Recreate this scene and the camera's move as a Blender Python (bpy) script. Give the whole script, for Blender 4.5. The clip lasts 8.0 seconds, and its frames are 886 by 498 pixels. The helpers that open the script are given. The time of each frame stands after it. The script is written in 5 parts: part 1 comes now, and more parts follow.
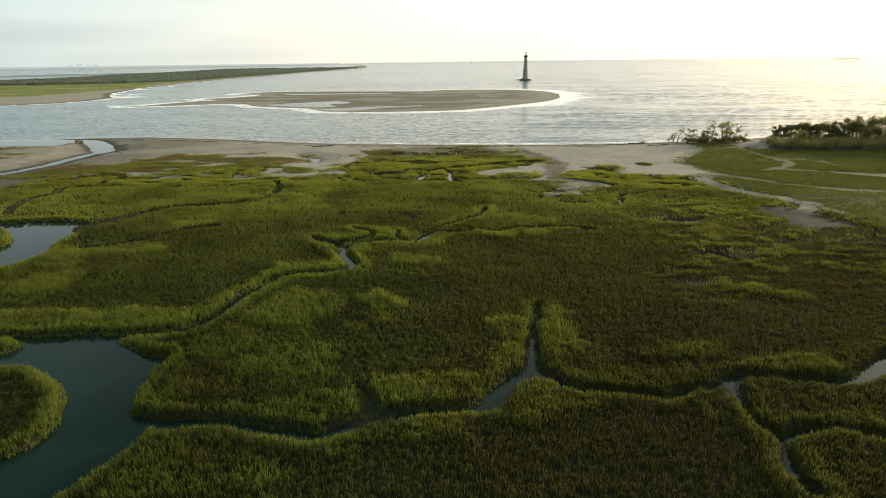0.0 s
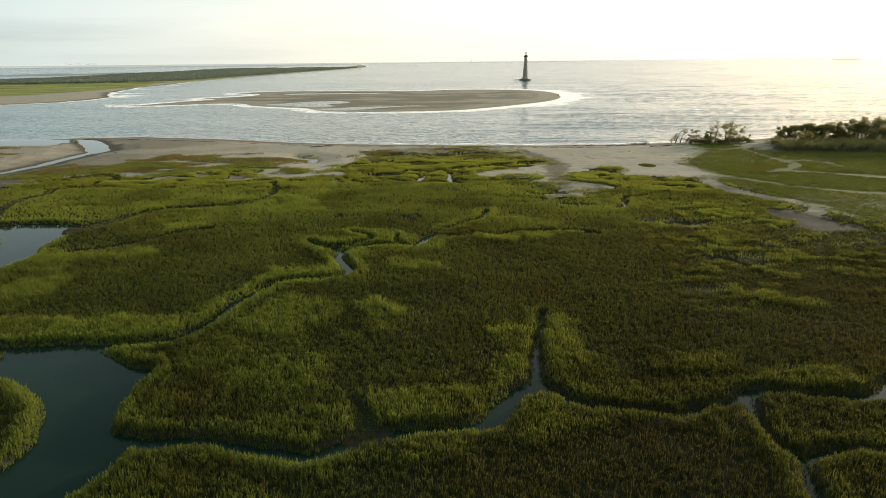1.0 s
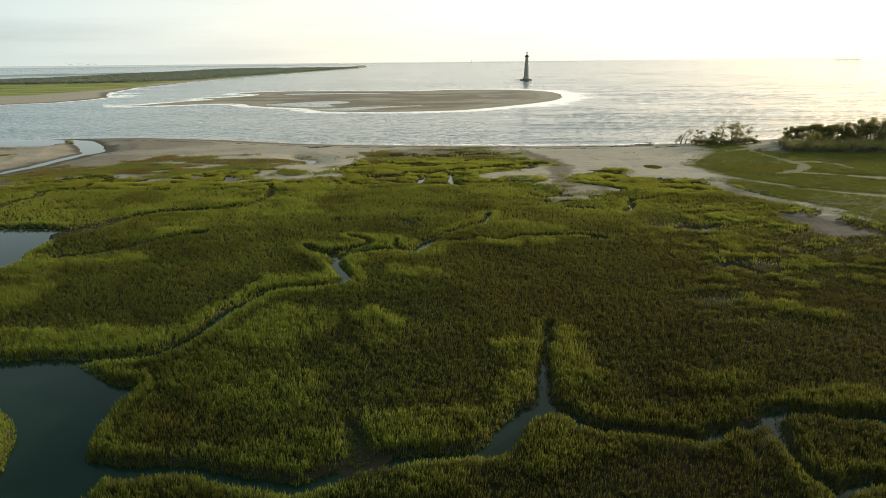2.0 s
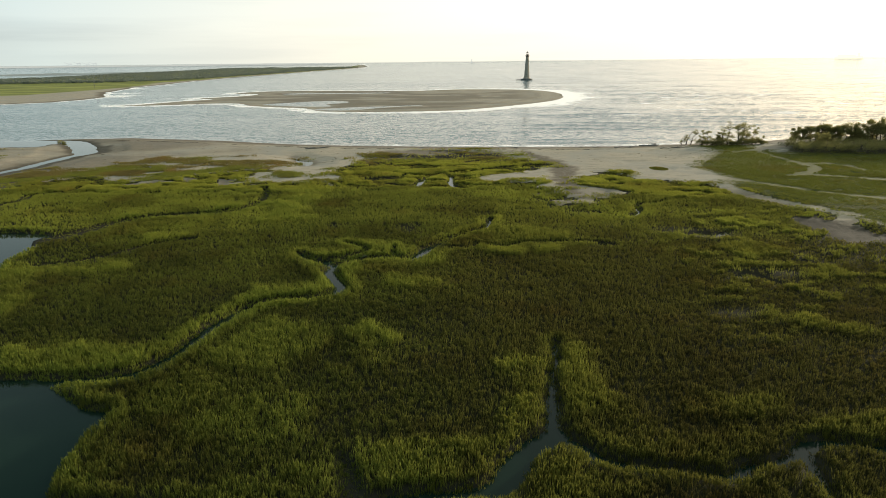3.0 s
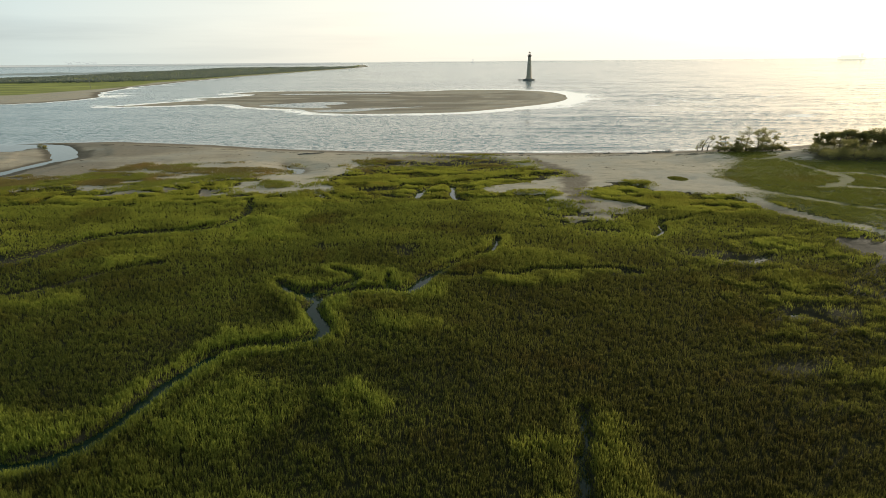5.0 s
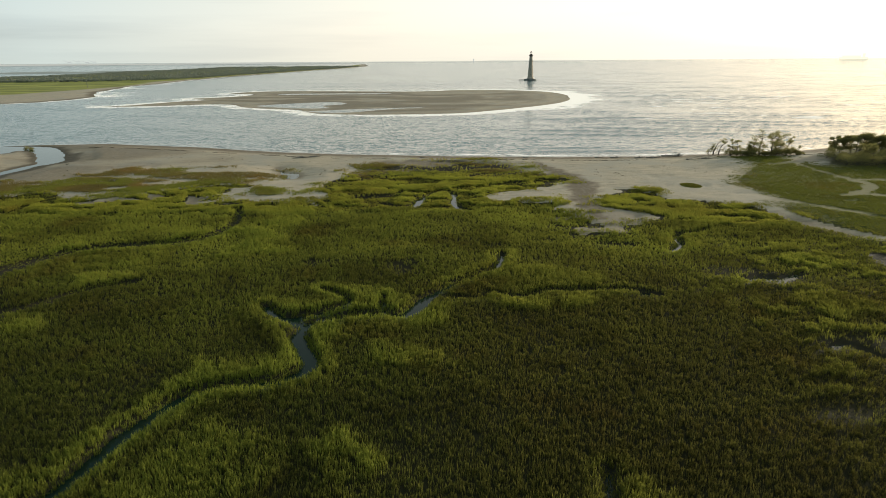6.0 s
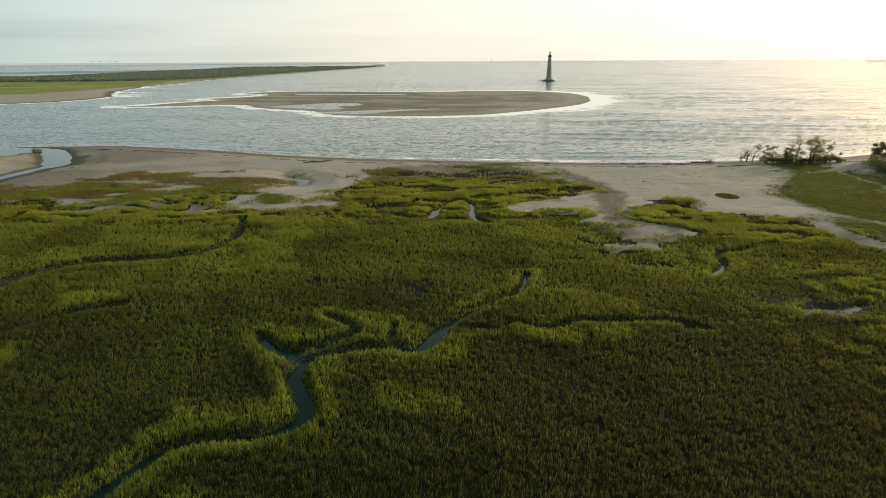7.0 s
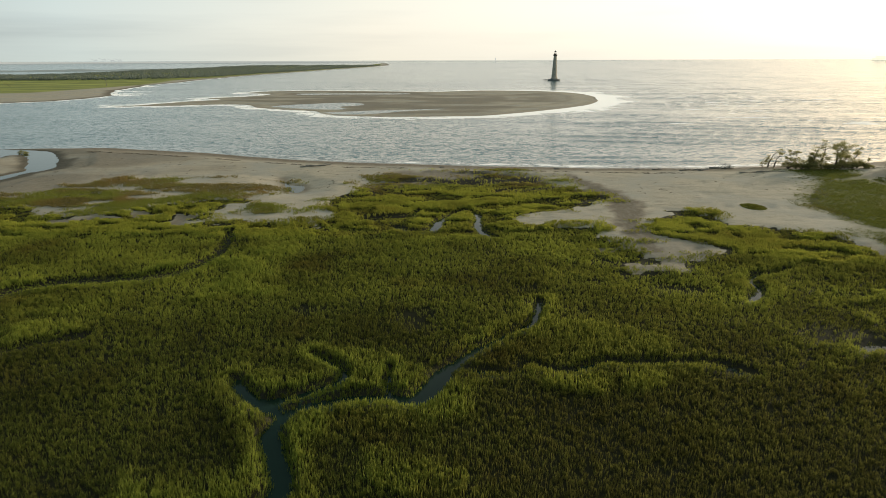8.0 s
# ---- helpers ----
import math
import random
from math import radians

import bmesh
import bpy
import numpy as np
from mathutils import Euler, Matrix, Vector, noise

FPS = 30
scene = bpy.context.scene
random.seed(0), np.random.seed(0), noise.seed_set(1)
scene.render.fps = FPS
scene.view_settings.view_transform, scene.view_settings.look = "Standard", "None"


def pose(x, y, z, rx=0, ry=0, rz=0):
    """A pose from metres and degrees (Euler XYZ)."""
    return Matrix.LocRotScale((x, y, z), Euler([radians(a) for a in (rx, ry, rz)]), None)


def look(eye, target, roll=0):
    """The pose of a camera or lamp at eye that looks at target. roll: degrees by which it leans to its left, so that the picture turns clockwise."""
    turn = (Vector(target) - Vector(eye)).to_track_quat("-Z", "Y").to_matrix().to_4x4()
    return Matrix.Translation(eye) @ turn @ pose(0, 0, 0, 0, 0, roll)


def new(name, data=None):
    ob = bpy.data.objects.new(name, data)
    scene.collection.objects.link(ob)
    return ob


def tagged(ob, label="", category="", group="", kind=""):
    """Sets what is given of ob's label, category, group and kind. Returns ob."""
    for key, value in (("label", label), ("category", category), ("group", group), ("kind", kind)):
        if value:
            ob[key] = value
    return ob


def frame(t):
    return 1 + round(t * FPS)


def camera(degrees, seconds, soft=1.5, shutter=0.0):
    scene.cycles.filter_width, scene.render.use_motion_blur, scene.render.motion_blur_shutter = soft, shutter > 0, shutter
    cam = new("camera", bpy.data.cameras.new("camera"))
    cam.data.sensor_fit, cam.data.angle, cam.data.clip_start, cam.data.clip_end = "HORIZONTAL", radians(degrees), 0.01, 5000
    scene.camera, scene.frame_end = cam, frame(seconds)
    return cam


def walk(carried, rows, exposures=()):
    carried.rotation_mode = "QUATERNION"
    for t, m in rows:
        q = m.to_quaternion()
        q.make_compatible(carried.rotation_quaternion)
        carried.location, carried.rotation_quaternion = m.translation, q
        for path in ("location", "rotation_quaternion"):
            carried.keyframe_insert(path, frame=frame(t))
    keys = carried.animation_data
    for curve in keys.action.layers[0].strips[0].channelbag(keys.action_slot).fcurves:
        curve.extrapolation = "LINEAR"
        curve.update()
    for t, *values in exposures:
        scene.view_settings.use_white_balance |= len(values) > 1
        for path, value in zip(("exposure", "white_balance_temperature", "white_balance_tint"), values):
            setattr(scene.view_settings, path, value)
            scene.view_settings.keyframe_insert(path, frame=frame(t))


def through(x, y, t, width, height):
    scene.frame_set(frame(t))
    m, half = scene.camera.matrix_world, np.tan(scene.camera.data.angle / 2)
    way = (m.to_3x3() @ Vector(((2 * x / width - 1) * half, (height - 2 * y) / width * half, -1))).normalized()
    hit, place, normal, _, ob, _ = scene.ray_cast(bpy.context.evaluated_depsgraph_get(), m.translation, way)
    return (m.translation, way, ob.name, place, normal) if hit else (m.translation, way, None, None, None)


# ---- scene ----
cam = camera(73.2, 8.0, soft=0.7, shutter=0.4)
PATH = [
    (0, (2.502, -1.979, 36.941), (2.474, -0.071, 36.34), -0.7),
    (0.5, (2.45, -0.182, 36.802), (2.423, 1.725, 36.201), -0.7),
    (1, (2.382, 1.798, 36.62), (2.356, 3.706, 36.019), -0.6),
    (1.5, (2.318, 4.096, 36.488), (2.29, 6.003, 35.888), -0.6),
    (3, (2.16, 12.452, 35.953), (2.132, 14.359, 35.352), -0.6),
    (3.5, (2.14, 15.808, 35.982), (2.112, 17.716, 35.381), -0.5),
    (4, (2.039, 19.605, 36.052), (2.01, 21.512, 35.45), -0.5),
    (4.5, (1.934, 23.757, 36.139), (1.904, 25.664, 35.538), -0.5),
    (6, (1.636, 37.919, 36.399), (1.605, 39.826, 35.796), -0.4),
    (6.5, (1.406, 43.243, 36.505), (1.359, 45.15, 35.902), -0.4),
    (7, (1.143, 48.861, 36.543), (1.06, 50.766, 35.941), -0.3),
    (7.5, (0.857, 54.778, 36.595), (0.767, 56.683, 35.992), -0.2),
    (8, (0.581, 60.858, 36.634), (0.487, 62.762, 36.029), -0.2),
]
walk(cam, [(t, look(eye, target, roll)) for t, eye, target, roll in PATH], exposures=[(0, 0.14), (4, 0.09), (8, -0.08)])

# ---- light ----
SUN_AZ, SUN_EL = radians(50), radians(9.5)
world = bpy.data.worlds.new("world")
scene.world = world
world.use_nodes = True
wn, wl = world.node_tree.nodes, world.node_tree.links
sky = wn.new("ShaderNodeTexSky")
sky.sky_type = "NISHITA"
sky.sun_disc = False
sky.sun_elevation, sky.sun_rotation = SUN_EL, SUN_AZ
sky.air_density, sky.dust_density, sky.ozone_density = 1.0, 4.0, 1.0
wn["Background"].inputs["Strength"].default_value = 0.05
wl.new(sky.outputs["Color"], wn["Background"].inputs["Color"])


def world_node(kind, **values):
    n = wn.new("ShaderNode" + kind)
    for key, value in values.items():
        n.inputs[int(key[1:])].default_value = value
    return n


# thin bright sea haze over the sky: paler low down, cream to white towards the sun, with faint long clouds
place = wn.new("ShaderNodeTexCoord")
split = wn.new("ShaderNodeSeparateXYZ")
wl.new(place.outputs["Generated"], split.inputs[0])
facing = wn.new("ShaderNodeVectorMath")
facing.operation = "DOT_PRODUCT"
facing.inputs[1].default_value = (math.sin(SUN_AZ) * math.cos(SUN_EL), math.cos(SUN_AZ) * math.cos(SUN_EL), math.sin(SUN_EL))
wl.new(place.outputs["Generated"], facing.inputs[0])
glow = wn.new("ShaderNodeValToRGB")
turned = world_node("MapRange", _1=-1.0, _2=1.0)
wl.new(facing.outputs["Value"], turned.inputs[0])
wl.new(turned.outputs[0], glow.inputs["Fac"])
stops = glow.color_ramp.elements
stops[0].position, stops[0].color = 0.0, (0.23, 0.30, 0.35, 1)
stops[1].position, stops[1].color = 1.0, (1.3, 1.25, 1.10, 1)
for at, colour in ((0.42, (0.42, 0.50, 0.52)), (0.56, (0.655, 0.75, 0.745)), (0.76, (0.93, 0.91, 0.81)), (0.91, (1.0, 0.99, 0.91))):
    stops.new(at).color = (*colour, 1)
high = world_node("MapRange", _1=0.05, _2=0.52)
wl.new(split.outputs["Z"], high.inputs[0])
deep = wn.new("ShaderNodeMix")
deep.data_type, deep.blend_type = "RGBA", "MULTIPLY"
deep.inputs[7].default_value = (0.20, 0.31, 0.31, 1)
aureole = world_node("MapRange", _1=0.68, _2=0.95, _3=1.0, _4=0.35)
wl.new(turned.outputs[0], aureole.inputs[0])
dim = wn.new("ShaderNodeMath")
dim.operation = "MULTIPLY"
wl.new(high.outputs[0], dim.inputs[0]), wl.new(aureole.outputs[0], dim.inputs[1])
wl.new(dim.outputs[0], deep.inputs[0]), wl.new(glow.outputs["Color"], deep.inputs[6])
stretch = wn.new("ShaderNodeMapping")
stretch.inputs["Scale"].default_value = (1.6, 1.6, 26)
wl.new(place.outputs["Generated"], stretch.inputs["Vector"])
streak = wn.new("ShaderNodeTexNoise")
streak.inputs["Scale"].default_value, streak.inputs["Detail"].default_value = 1.7, 5
wl.new(stretch.outputs["Vector"], streak.inputs["Vector"])
band = world_node("MapRange", _1=0.47, _2=0.70, _3=0.0, _4=0.3)
wl.new(streak.outputs["Fac"], band.inputs[0])
cloud = wn.new("ShaderNodeMix")
cloud.data_type, cloud.blend_type = "RGBA", "MULTIPLY"
cloud.inputs[7].default_value = (0.70, 0.73, 0.78, 1)
wl.new(band.outputs[0], cloud.inputs[0]), wl.new(deep.outputs[2], cloud.inputs[6])
rise, fall, aside, breaks = world_node("MapRange", _1=0.016, _2=0.034), world_node("MapRange", _1=0.038, _2=0.056, _3=1.0, _4=0.0), world_node("MapRange", _1=0.56, _2=0.68, _3=1.0, _4=0.0), world_node("MapRange", _1=0.30, _2=0.62, _3=0.1, _4=0.75)
wl.new(split.outputs["Z"], rise.inputs[0]), wl.new(split.outputs["Z"], fall.inputs[0]), wl.new(turned.outputs[0], aside.inputs[0]), wl.new(streak.outputs["Fac"], breaks.inputs[0])
amount = rise.outputs[0]
for node in (fall, aside, breaks):
    times = wn.new("ShaderNodeMath")
    times.operation = "MULTIPLY"
    wl.new(amount, times.inputs[0]), wl.new(node.outputs[0], times.inputs[1])
    amount = times.outputs[0]
bank = wn.new("ShaderNodeMix")
bank.data_type, bank.blend_type = "RGBA", "MULTIPLY"
bank.inputs[7].default_value = (0.76, 0.77, 0.79, 1)
wl.new(amount, bank.inputs[0]), wl.new(cloud.outputs[2], bank.inputs[6])
low = world_node("MapRange", _1=0.0, _2=0.07, _3=0.75, _4=0.0)
wl.new(split.outputs["Z"], low.inputs[0])
warm = wn.new("ShaderNodeMix")
warm.data_type, warm.blend_type = "RGBA", "MULTIPLY"
warm.inputs[7].default_value = (1.02, 0.985, 0.91, 1)
wl.new(low.outputs[0], warm.inputs[0]), wl.new(bank.outputs[2], warm.inputs[6])
haze = wn.new("ShaderNodeBackground")
haze.inputs["Strength"].default_value = 1.0
wl.new(warm.outputs[2], haze.inputs["Color"])
both = wn.new("ShaderNodeAddShader")
wl.new(wn["Background"].outputs[0], both.inputs[0]), wl.new(haze.outputs[0], both.inputs[1])
wl.new(both.outputs[0], wn["World Output"].inputs["Surface"])
sun_data = bpy.data.lights.new("sun", "SUN")
sun_data.energy, sun_data.angle, sun_data.color = 3.4, radians(2.5), (0.97, 0.87, 0.67)
sun = new("sun", sun_data)
sun.matrix_world = look((0, 0, 0), (-math.sin(SUN_AZ) * math.cos(SUN_EL), -math.cos(SUN_AZ) * math.cos(SUN_EL), -math.sin(SUN_EL)))


# ---- materials ----
class Nodes:
    """Short hand for building one node material."""

    def __init__(self, name):
        self.mat = bpy.data.materials.new(name)
        self.mat.use_nodes = True
        self.n, self.l = self.mat.node_tree.nodes, self.mat.node_tree.links
        self.out = self.n["Material Output"]
        self.bsdf = self.n["Principled BSDF"]
        self.geo = self.n.new("ShaderNodeNewGeometry")

    def put(self, socket, value):
        if isinstance(value, bpy.types.NodeSocket):
            self.l.new(value, socket)
        elif isinstance(value, tuple) and len(value) == 3 and socket.type == "RGBA":
            socket.default_value = (*value, 1)
        else:
            socket.default_value = value

    def attr(self, name):
        a = self.n.new("ShaderNodeAttribute")
        a.attribute_name = name
        return a.outputs["Fac"]

    def noise(self, scale, detail=4, rough=0.6, stretch=(1, 1, 1), turn=0.0):
        m = self.n.new("ShaderNodeMapping")
        m.inputs["Scale"].default_value = stretch
        m.inputs["Rotation"].default_value = (0, 0, turn)
        self.l.new(self.geo.outputs["Position"], m.inputs["Vector"])
        t = self.n.new("ShaderNodeTexNoise")
        t.inputs["Scale"].default_value, t.inputs["Detail"].default_value = scale, detail
        t.inputs["Roughness"].default_value = rough
        self.l.new(m.outputs["Vector"], t.inputs["Vector"])
        return t.outputs["Fac"]

    def ramp(self, fac, a, b):
        r = self.n.new("ShaderNodeMapRange")
        r.interpolation_type = "SMOOTHSTEP"
        r.inputs["From Min"].default_value, r.inputs["From Max"].default_value = a, b
        self.put(r.inputs["Value"], fac)
        return r.outputs["Result"]

    def mix(self, fac, a, b):
        m = self.n.new("ShaderNodeMix")
        m.data_type = "RGBA"
        self.put(m.inputs[0], fac), self.put(m.inputs[6], a), self.put(m.inputs[7], b)
        return m.outputs[2]

    def math(self, op, a, b=0.0):
        m = self.n.new("ShaderNodeMath")
        m.operation = op
        self.put(m.inputs[0], a), self.put(m.inputs[1], b)
        return m.outputs[0]

    def bump(self, height, strength, distance, below=None):
        b = self.n.new("ShaderNodeBump")
        self.put(b.inputs["Strength"], strength)
        b.inputs["Distance"].default_value = distance
        self.put(b.inputs["Height"], height)
        if below:
            self.l.new(below, b.inputs["Normal"])
        return b.outputs["Normal"]

    def finish(self, colour, rough=0.8, normal=None, metal=0.0, spec=0.3):
        self.put(self.bsdf.inputs["Base Color"], colour)
        self.put(self.bsdf.inputs["Roughness"], rough)
        self.put(self.bsdf.inputs["Specular IOR Level"], spec)
        self.bsdf.inputs["Metallic"].default_value = metal
        if normal:
            self.l.new(normal, self.bsdf.inputs["Normal"])
        return self.mat

    def leafy(self, colour, through=0.4):
        """A thin leaf: light is scattered back and passes through."""
        d, t = (self.n.new("ShaderNodeBsdf" + k) for k in ("Diffuse", "Translucent"))
        mix = self.n.new("ShaderNodeMixShader")
        mix.inputs[0].default_value = through
        self.put(d.inputs["Color"], colour), self.put(t.inputs["Color"], colour)
        self.l.new(d.outputs[0], mix.inputs[1]), self.l.new(t.outputs[0], mix.inputs[2])
        self.l.new(mix.outputs[0], self.out.inputs["Surface"])
        return self.mat


def grass_material(name, dry, fresh, through, lush=None, west=None):
    k = Nodes(name)
    tone = k.attr("tone")
    old = dry
    if west:
        split = k.n.new("ShaderNodeSeparateXYZ")
        k.l.new(k.geo.outputs["Position"], split.inputs[0])
        where = k.math("ADD", split.outputs["X"], k.math("MULTIPLY", k.noise(0.06, 3), 24.0))
        old = k.mix(k.ramp(where, 0.0, 24.0), west, dry)
    c = k.mix(tone, old, fresh)
    if lush:
        bank = k.mix(k.ramp(where, 0.0, 24.0), (lush[0] * 0.86, lush[1], lush[2]), lush) if west else lush
        c = k.mix(k.math("MULTIPLY", k.ramp(k.attr("tall"), 0.25, 0.9), 0.6), c, bank)
    c = k.mix(k.math("MULTIPLY", k.ramp(k.noise(0.05, 5, 0.6), 0.48, 0.62), 0.42), c, (dry[0] * 0.6, dry[1] * 0.55, dry[2] * 0.6))
    if west:  # brown south-east grass, darkened further to paint in shade of steep views
        south = k.math("SUBTRACT", 1.0, k.ramp(k.math("ADD", split.outputs["Y"], k.math("MULTIPLY", k.noise(0.08, 3), 24.0)), 66.0, 112.0))
        dark = k.math("MULTIPLY", south, k.ramp(where, 8.0, 34.0))
        c = k.mix(k.math("MULTIPLY", dark, 0.5), c, (0.062, 0.060, 0.019))
    straw = k.ramp(k.noise(0.06, 5), 0.52, 0.75)
    c = k.mix(k.math("MULTIPLY", straw, 0.5), c, (dry[0] * 1.35, dry[1] * 0.95, dry[2]))
    return k.leafy(c, through)


def ground_material():
    k = Nodes("ground_surface")
    fine, mid, big = k.noise(9.0, 6), k.noise(0.8, 5), k.noise(0.05, 4)
    sand = k.mix(mid, (0.49, 0.40, 0.295), (0.61, 0.51, 0.385))
    sand = k.mix(k.ramp(k.noise(0.35, 6, 0.7, (0.35, 1, 1)), 0.45, 0.75), sand, (0.37, 0.315, 0.245))
    sand = k.mix(k.math("MULTIPLY", k.ramp(k.noise(0.55, 7, 0.8, (0.22, 1, 1), 0.12), 0.55, 0.66), 0.6), sand, (0.15, 0.125, 0.09))
    sand = k.mix(k.math("MULTIPLY", k.ramp(k.noise(2.6, 5, 0.75), 0.56, 0.66), 0.7), sand, (0.11, 0.095, 0.07))
    sand = k.mix(k.ramp(big, 0.4, 0.7), sand, (0.44, 0.39, 0.32))
    wet = k.mix(mid, (0.152, 0.112, 0.074), (0.245, 0.188, 0.128))
    wet = k.mix(k.math("MULTIPLY", k.ramp(k.noise(0.9, 6, 0.75, (1.0, 0.25, 1), -0.35), 0.46, 0.60), 0.55), wet, (0.30, 0.25, 0.19))
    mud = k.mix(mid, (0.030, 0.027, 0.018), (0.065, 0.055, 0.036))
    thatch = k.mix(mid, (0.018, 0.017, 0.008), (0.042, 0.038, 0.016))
    c = k.mix(k.attr("wet"), sand, wet)
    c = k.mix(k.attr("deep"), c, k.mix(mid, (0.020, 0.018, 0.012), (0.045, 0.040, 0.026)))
    c = k.mix(k.attr("litter"), c, k.mix(mid, (0.035, 0.034, 0.014), (0.085, 0.075, 0.035)))
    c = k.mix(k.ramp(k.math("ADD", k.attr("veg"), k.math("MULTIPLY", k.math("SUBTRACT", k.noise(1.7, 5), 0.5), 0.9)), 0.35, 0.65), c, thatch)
    c = k.mix(k.attr("lawn"), c, k.mix(k.noise(0.25, 6, 0.7), (0.075, 0.085, 0.018), (0.14, 0.145, 0.03)))
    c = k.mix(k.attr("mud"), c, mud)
    far = k.mix(k.ramp(k.noise(0.035, 6, 0.7, (0.25, 1, 1)), 0.40, 0.62), (0.22, 0.23, 0.07), (0.42, 0.41, 0.11))
    c = k.mix(k.attr("far"), c, far)
    n = k.bump(fine, 0.35, 0.05, k.bump(mid, 0.5, 0.25))
    rough = k.math("SUBTRACT", 0.9, k.math("MULTIPLY", k.attr("wet"), 0.2))
    return k.finish(c, rough, n, spec=0.08)


def water_material():
    k = Nodes("water_surface")
    chop = k.attr("chop")
    # slopes of several sizes of wave, long-crested along the shore
    slope = None
    for size, stretch, steep in ((0.075, (0.22, 1.0, 1), 0.15), (0.013, (0.3, 1.0, 1), 0.05), (0.03, (0.35, 1.0, 1), 0.035), (0.30, (0.34, 1.0, 1), 0.07), (0.55, (0.5, 1.0, 1), 0.16), (1.1, (0.6, 1.0, 1), 0.24), (2.6, (0.8, 1.0, 1), 0.26)):
        m = k.n.new("ShaderNodeMapping")
        m.inputs["Scale"].default_value, m.inputs["Rotation"].default_value = stretch, (0, 0, 0.15)
        k.l.new(k.geo.outputs["Position"], m.inputs["Vector"])
        t = k.n.new("ShaderNodeTexNoise")
        t.inputs["Scale"].default_value, t.inputs["Detail"].default_value = size, 4
        k.l.new(m.outputs["Vector"], t.inputs["Vector"])
        v = k.n.new("ShaderNodeVectorMath")
        v.operation = "MULTIPLY_ADD"
        v.inputs[1].default_value, v.inputs[2].default_value = (steep * 1.8, steep * 2.2, 0), (-steep * 0.9, -steep * 1.1, 0)
        k.l.new(t.outputs["Color"], v.inputs[0])
        if size == 0.075:  # the long swell rolls on the open sea alone
            rolled = k.n.new("ShaderNodeVectorMath")
            rolled.operation = "SCALE"
            k.l.new(v.outputs[0], rolled.inputs[0])
            k.put(rolled.inputs["Scale"], k.attr("open"))
            v = rolled
        if slope:
            add = k.n.new("ShaderNodeVectorMath")
            k.l.new(slope, add.inputs[0]), k.l.new(v.outputs[0], add.inputs[1])
            slope = add.outputs[0]
        else:
            slope = v.outputs[0]
    scaled = k.n.new("ShaderNodeVectorMath")
    scaled.operation = "SCALE"
    k.l.new(slope, scaled.inputs[0])
    k.put(scaled.inputs["Scale"], k.math("ADD", k.math("MULTIPLY", chop, k.math("ADD", k.math("ADD", 1.45, k.math("MULTIPLY", k.attr("open"), 0.35)), k.math("MULTIPLY", k.attr("foam"), -0.45))), 0.02))
    up = k.n.new("ShaderNodeVectorMath")
    up.inputs[1].default_value = (0, 0, 1)
    k.l.new(scaled.outputs[0], up.inputs[0]), k.l.new(k.geo.outputs["Normal"], up.inputs[1])
    unit = k.n.new("ShaderNodeVectorMath")
    unit.operation = "NORMALIZE"
    k.l.new(up.outputs[0], unit.inputs[0])
    n3 = unit.outputs[0]
    silt = k.mix(k.noise(0.012, 4), (0.072, 0.142, 0.150), (0.095, 0.165, 0.170))
    base = k.mix(chop, (0.013, 0.029, 0.019), silt)
    lace = k.ramp(k.noise(0.16, 7, 0.75, (0.4, 1.0, 1)), 0.42, 0.60)
    foam = k.ramp(k.math("MULTIPLY", k.attr("foam"), k.math("ADD", lace, 0.34)), 0.3, 0.55)
    c = k.mix(foam, base, (0.96, 0.91, 0.87))
    k.bsdf.inputs["IOR"].default_value = 1.33
    k.put(k.bsdf.inputs["Sheen Weight"], k.math("MULTIPLY", foam, 0.42))
    k.bsdf.inputs["Sheen Roughness"].default_value = 0.45
    rough = k.math("ADD", k.math("MULTIPLY", foam, 0.22), k.math("ADD", 0.04, k.math("MULTIPLY", chop, 0.08)))
    return k.finish(c, rough, n3, spec=k.math("ADD", 0.20, k.math("MULTIPLY", chop, 0.30)))


def bark_material():
    k = Nodes("bark")
    c = k.mix(k.noise(3.0, 6, 0.7, (1, 1, 0.2)), (0.05, 0.04, 0.03), (0.16, 0.13, 0.10))
    return k.finish(c, 0.9, k.bump(k.noise(8.0, 4, 0.6, (1, 1, 0.2)), 0.6, 0.03))


def leaf_material(name, a, b):
    k = Nodes(name)
    c = k.mix(k.geo.outputs["Random Per Island"], a, b)
    c = k.mix(k.math("MULTIPLY", k.ramp(k.noise(0.35, 3), 0.5, 0.7), 0.5), c, (a[0] * 0.7, a[1] * 0.75, a[2] * 0.7))
    return k.leafy(c, 0.58)


def plain_material(name, a, b, scale=2.0, rough=0.8, metal=0.0, relief=0.3, depth=0.02, stretch=(1, 1, 1)):
    k = Nodes(name)
    c = k.mix(k.noise(scale, 6, 0.65, stretch), a, b)
    return k.finish(c, rough, k.bump(k.noise(scale * 4, 4), relief, depth), metal)


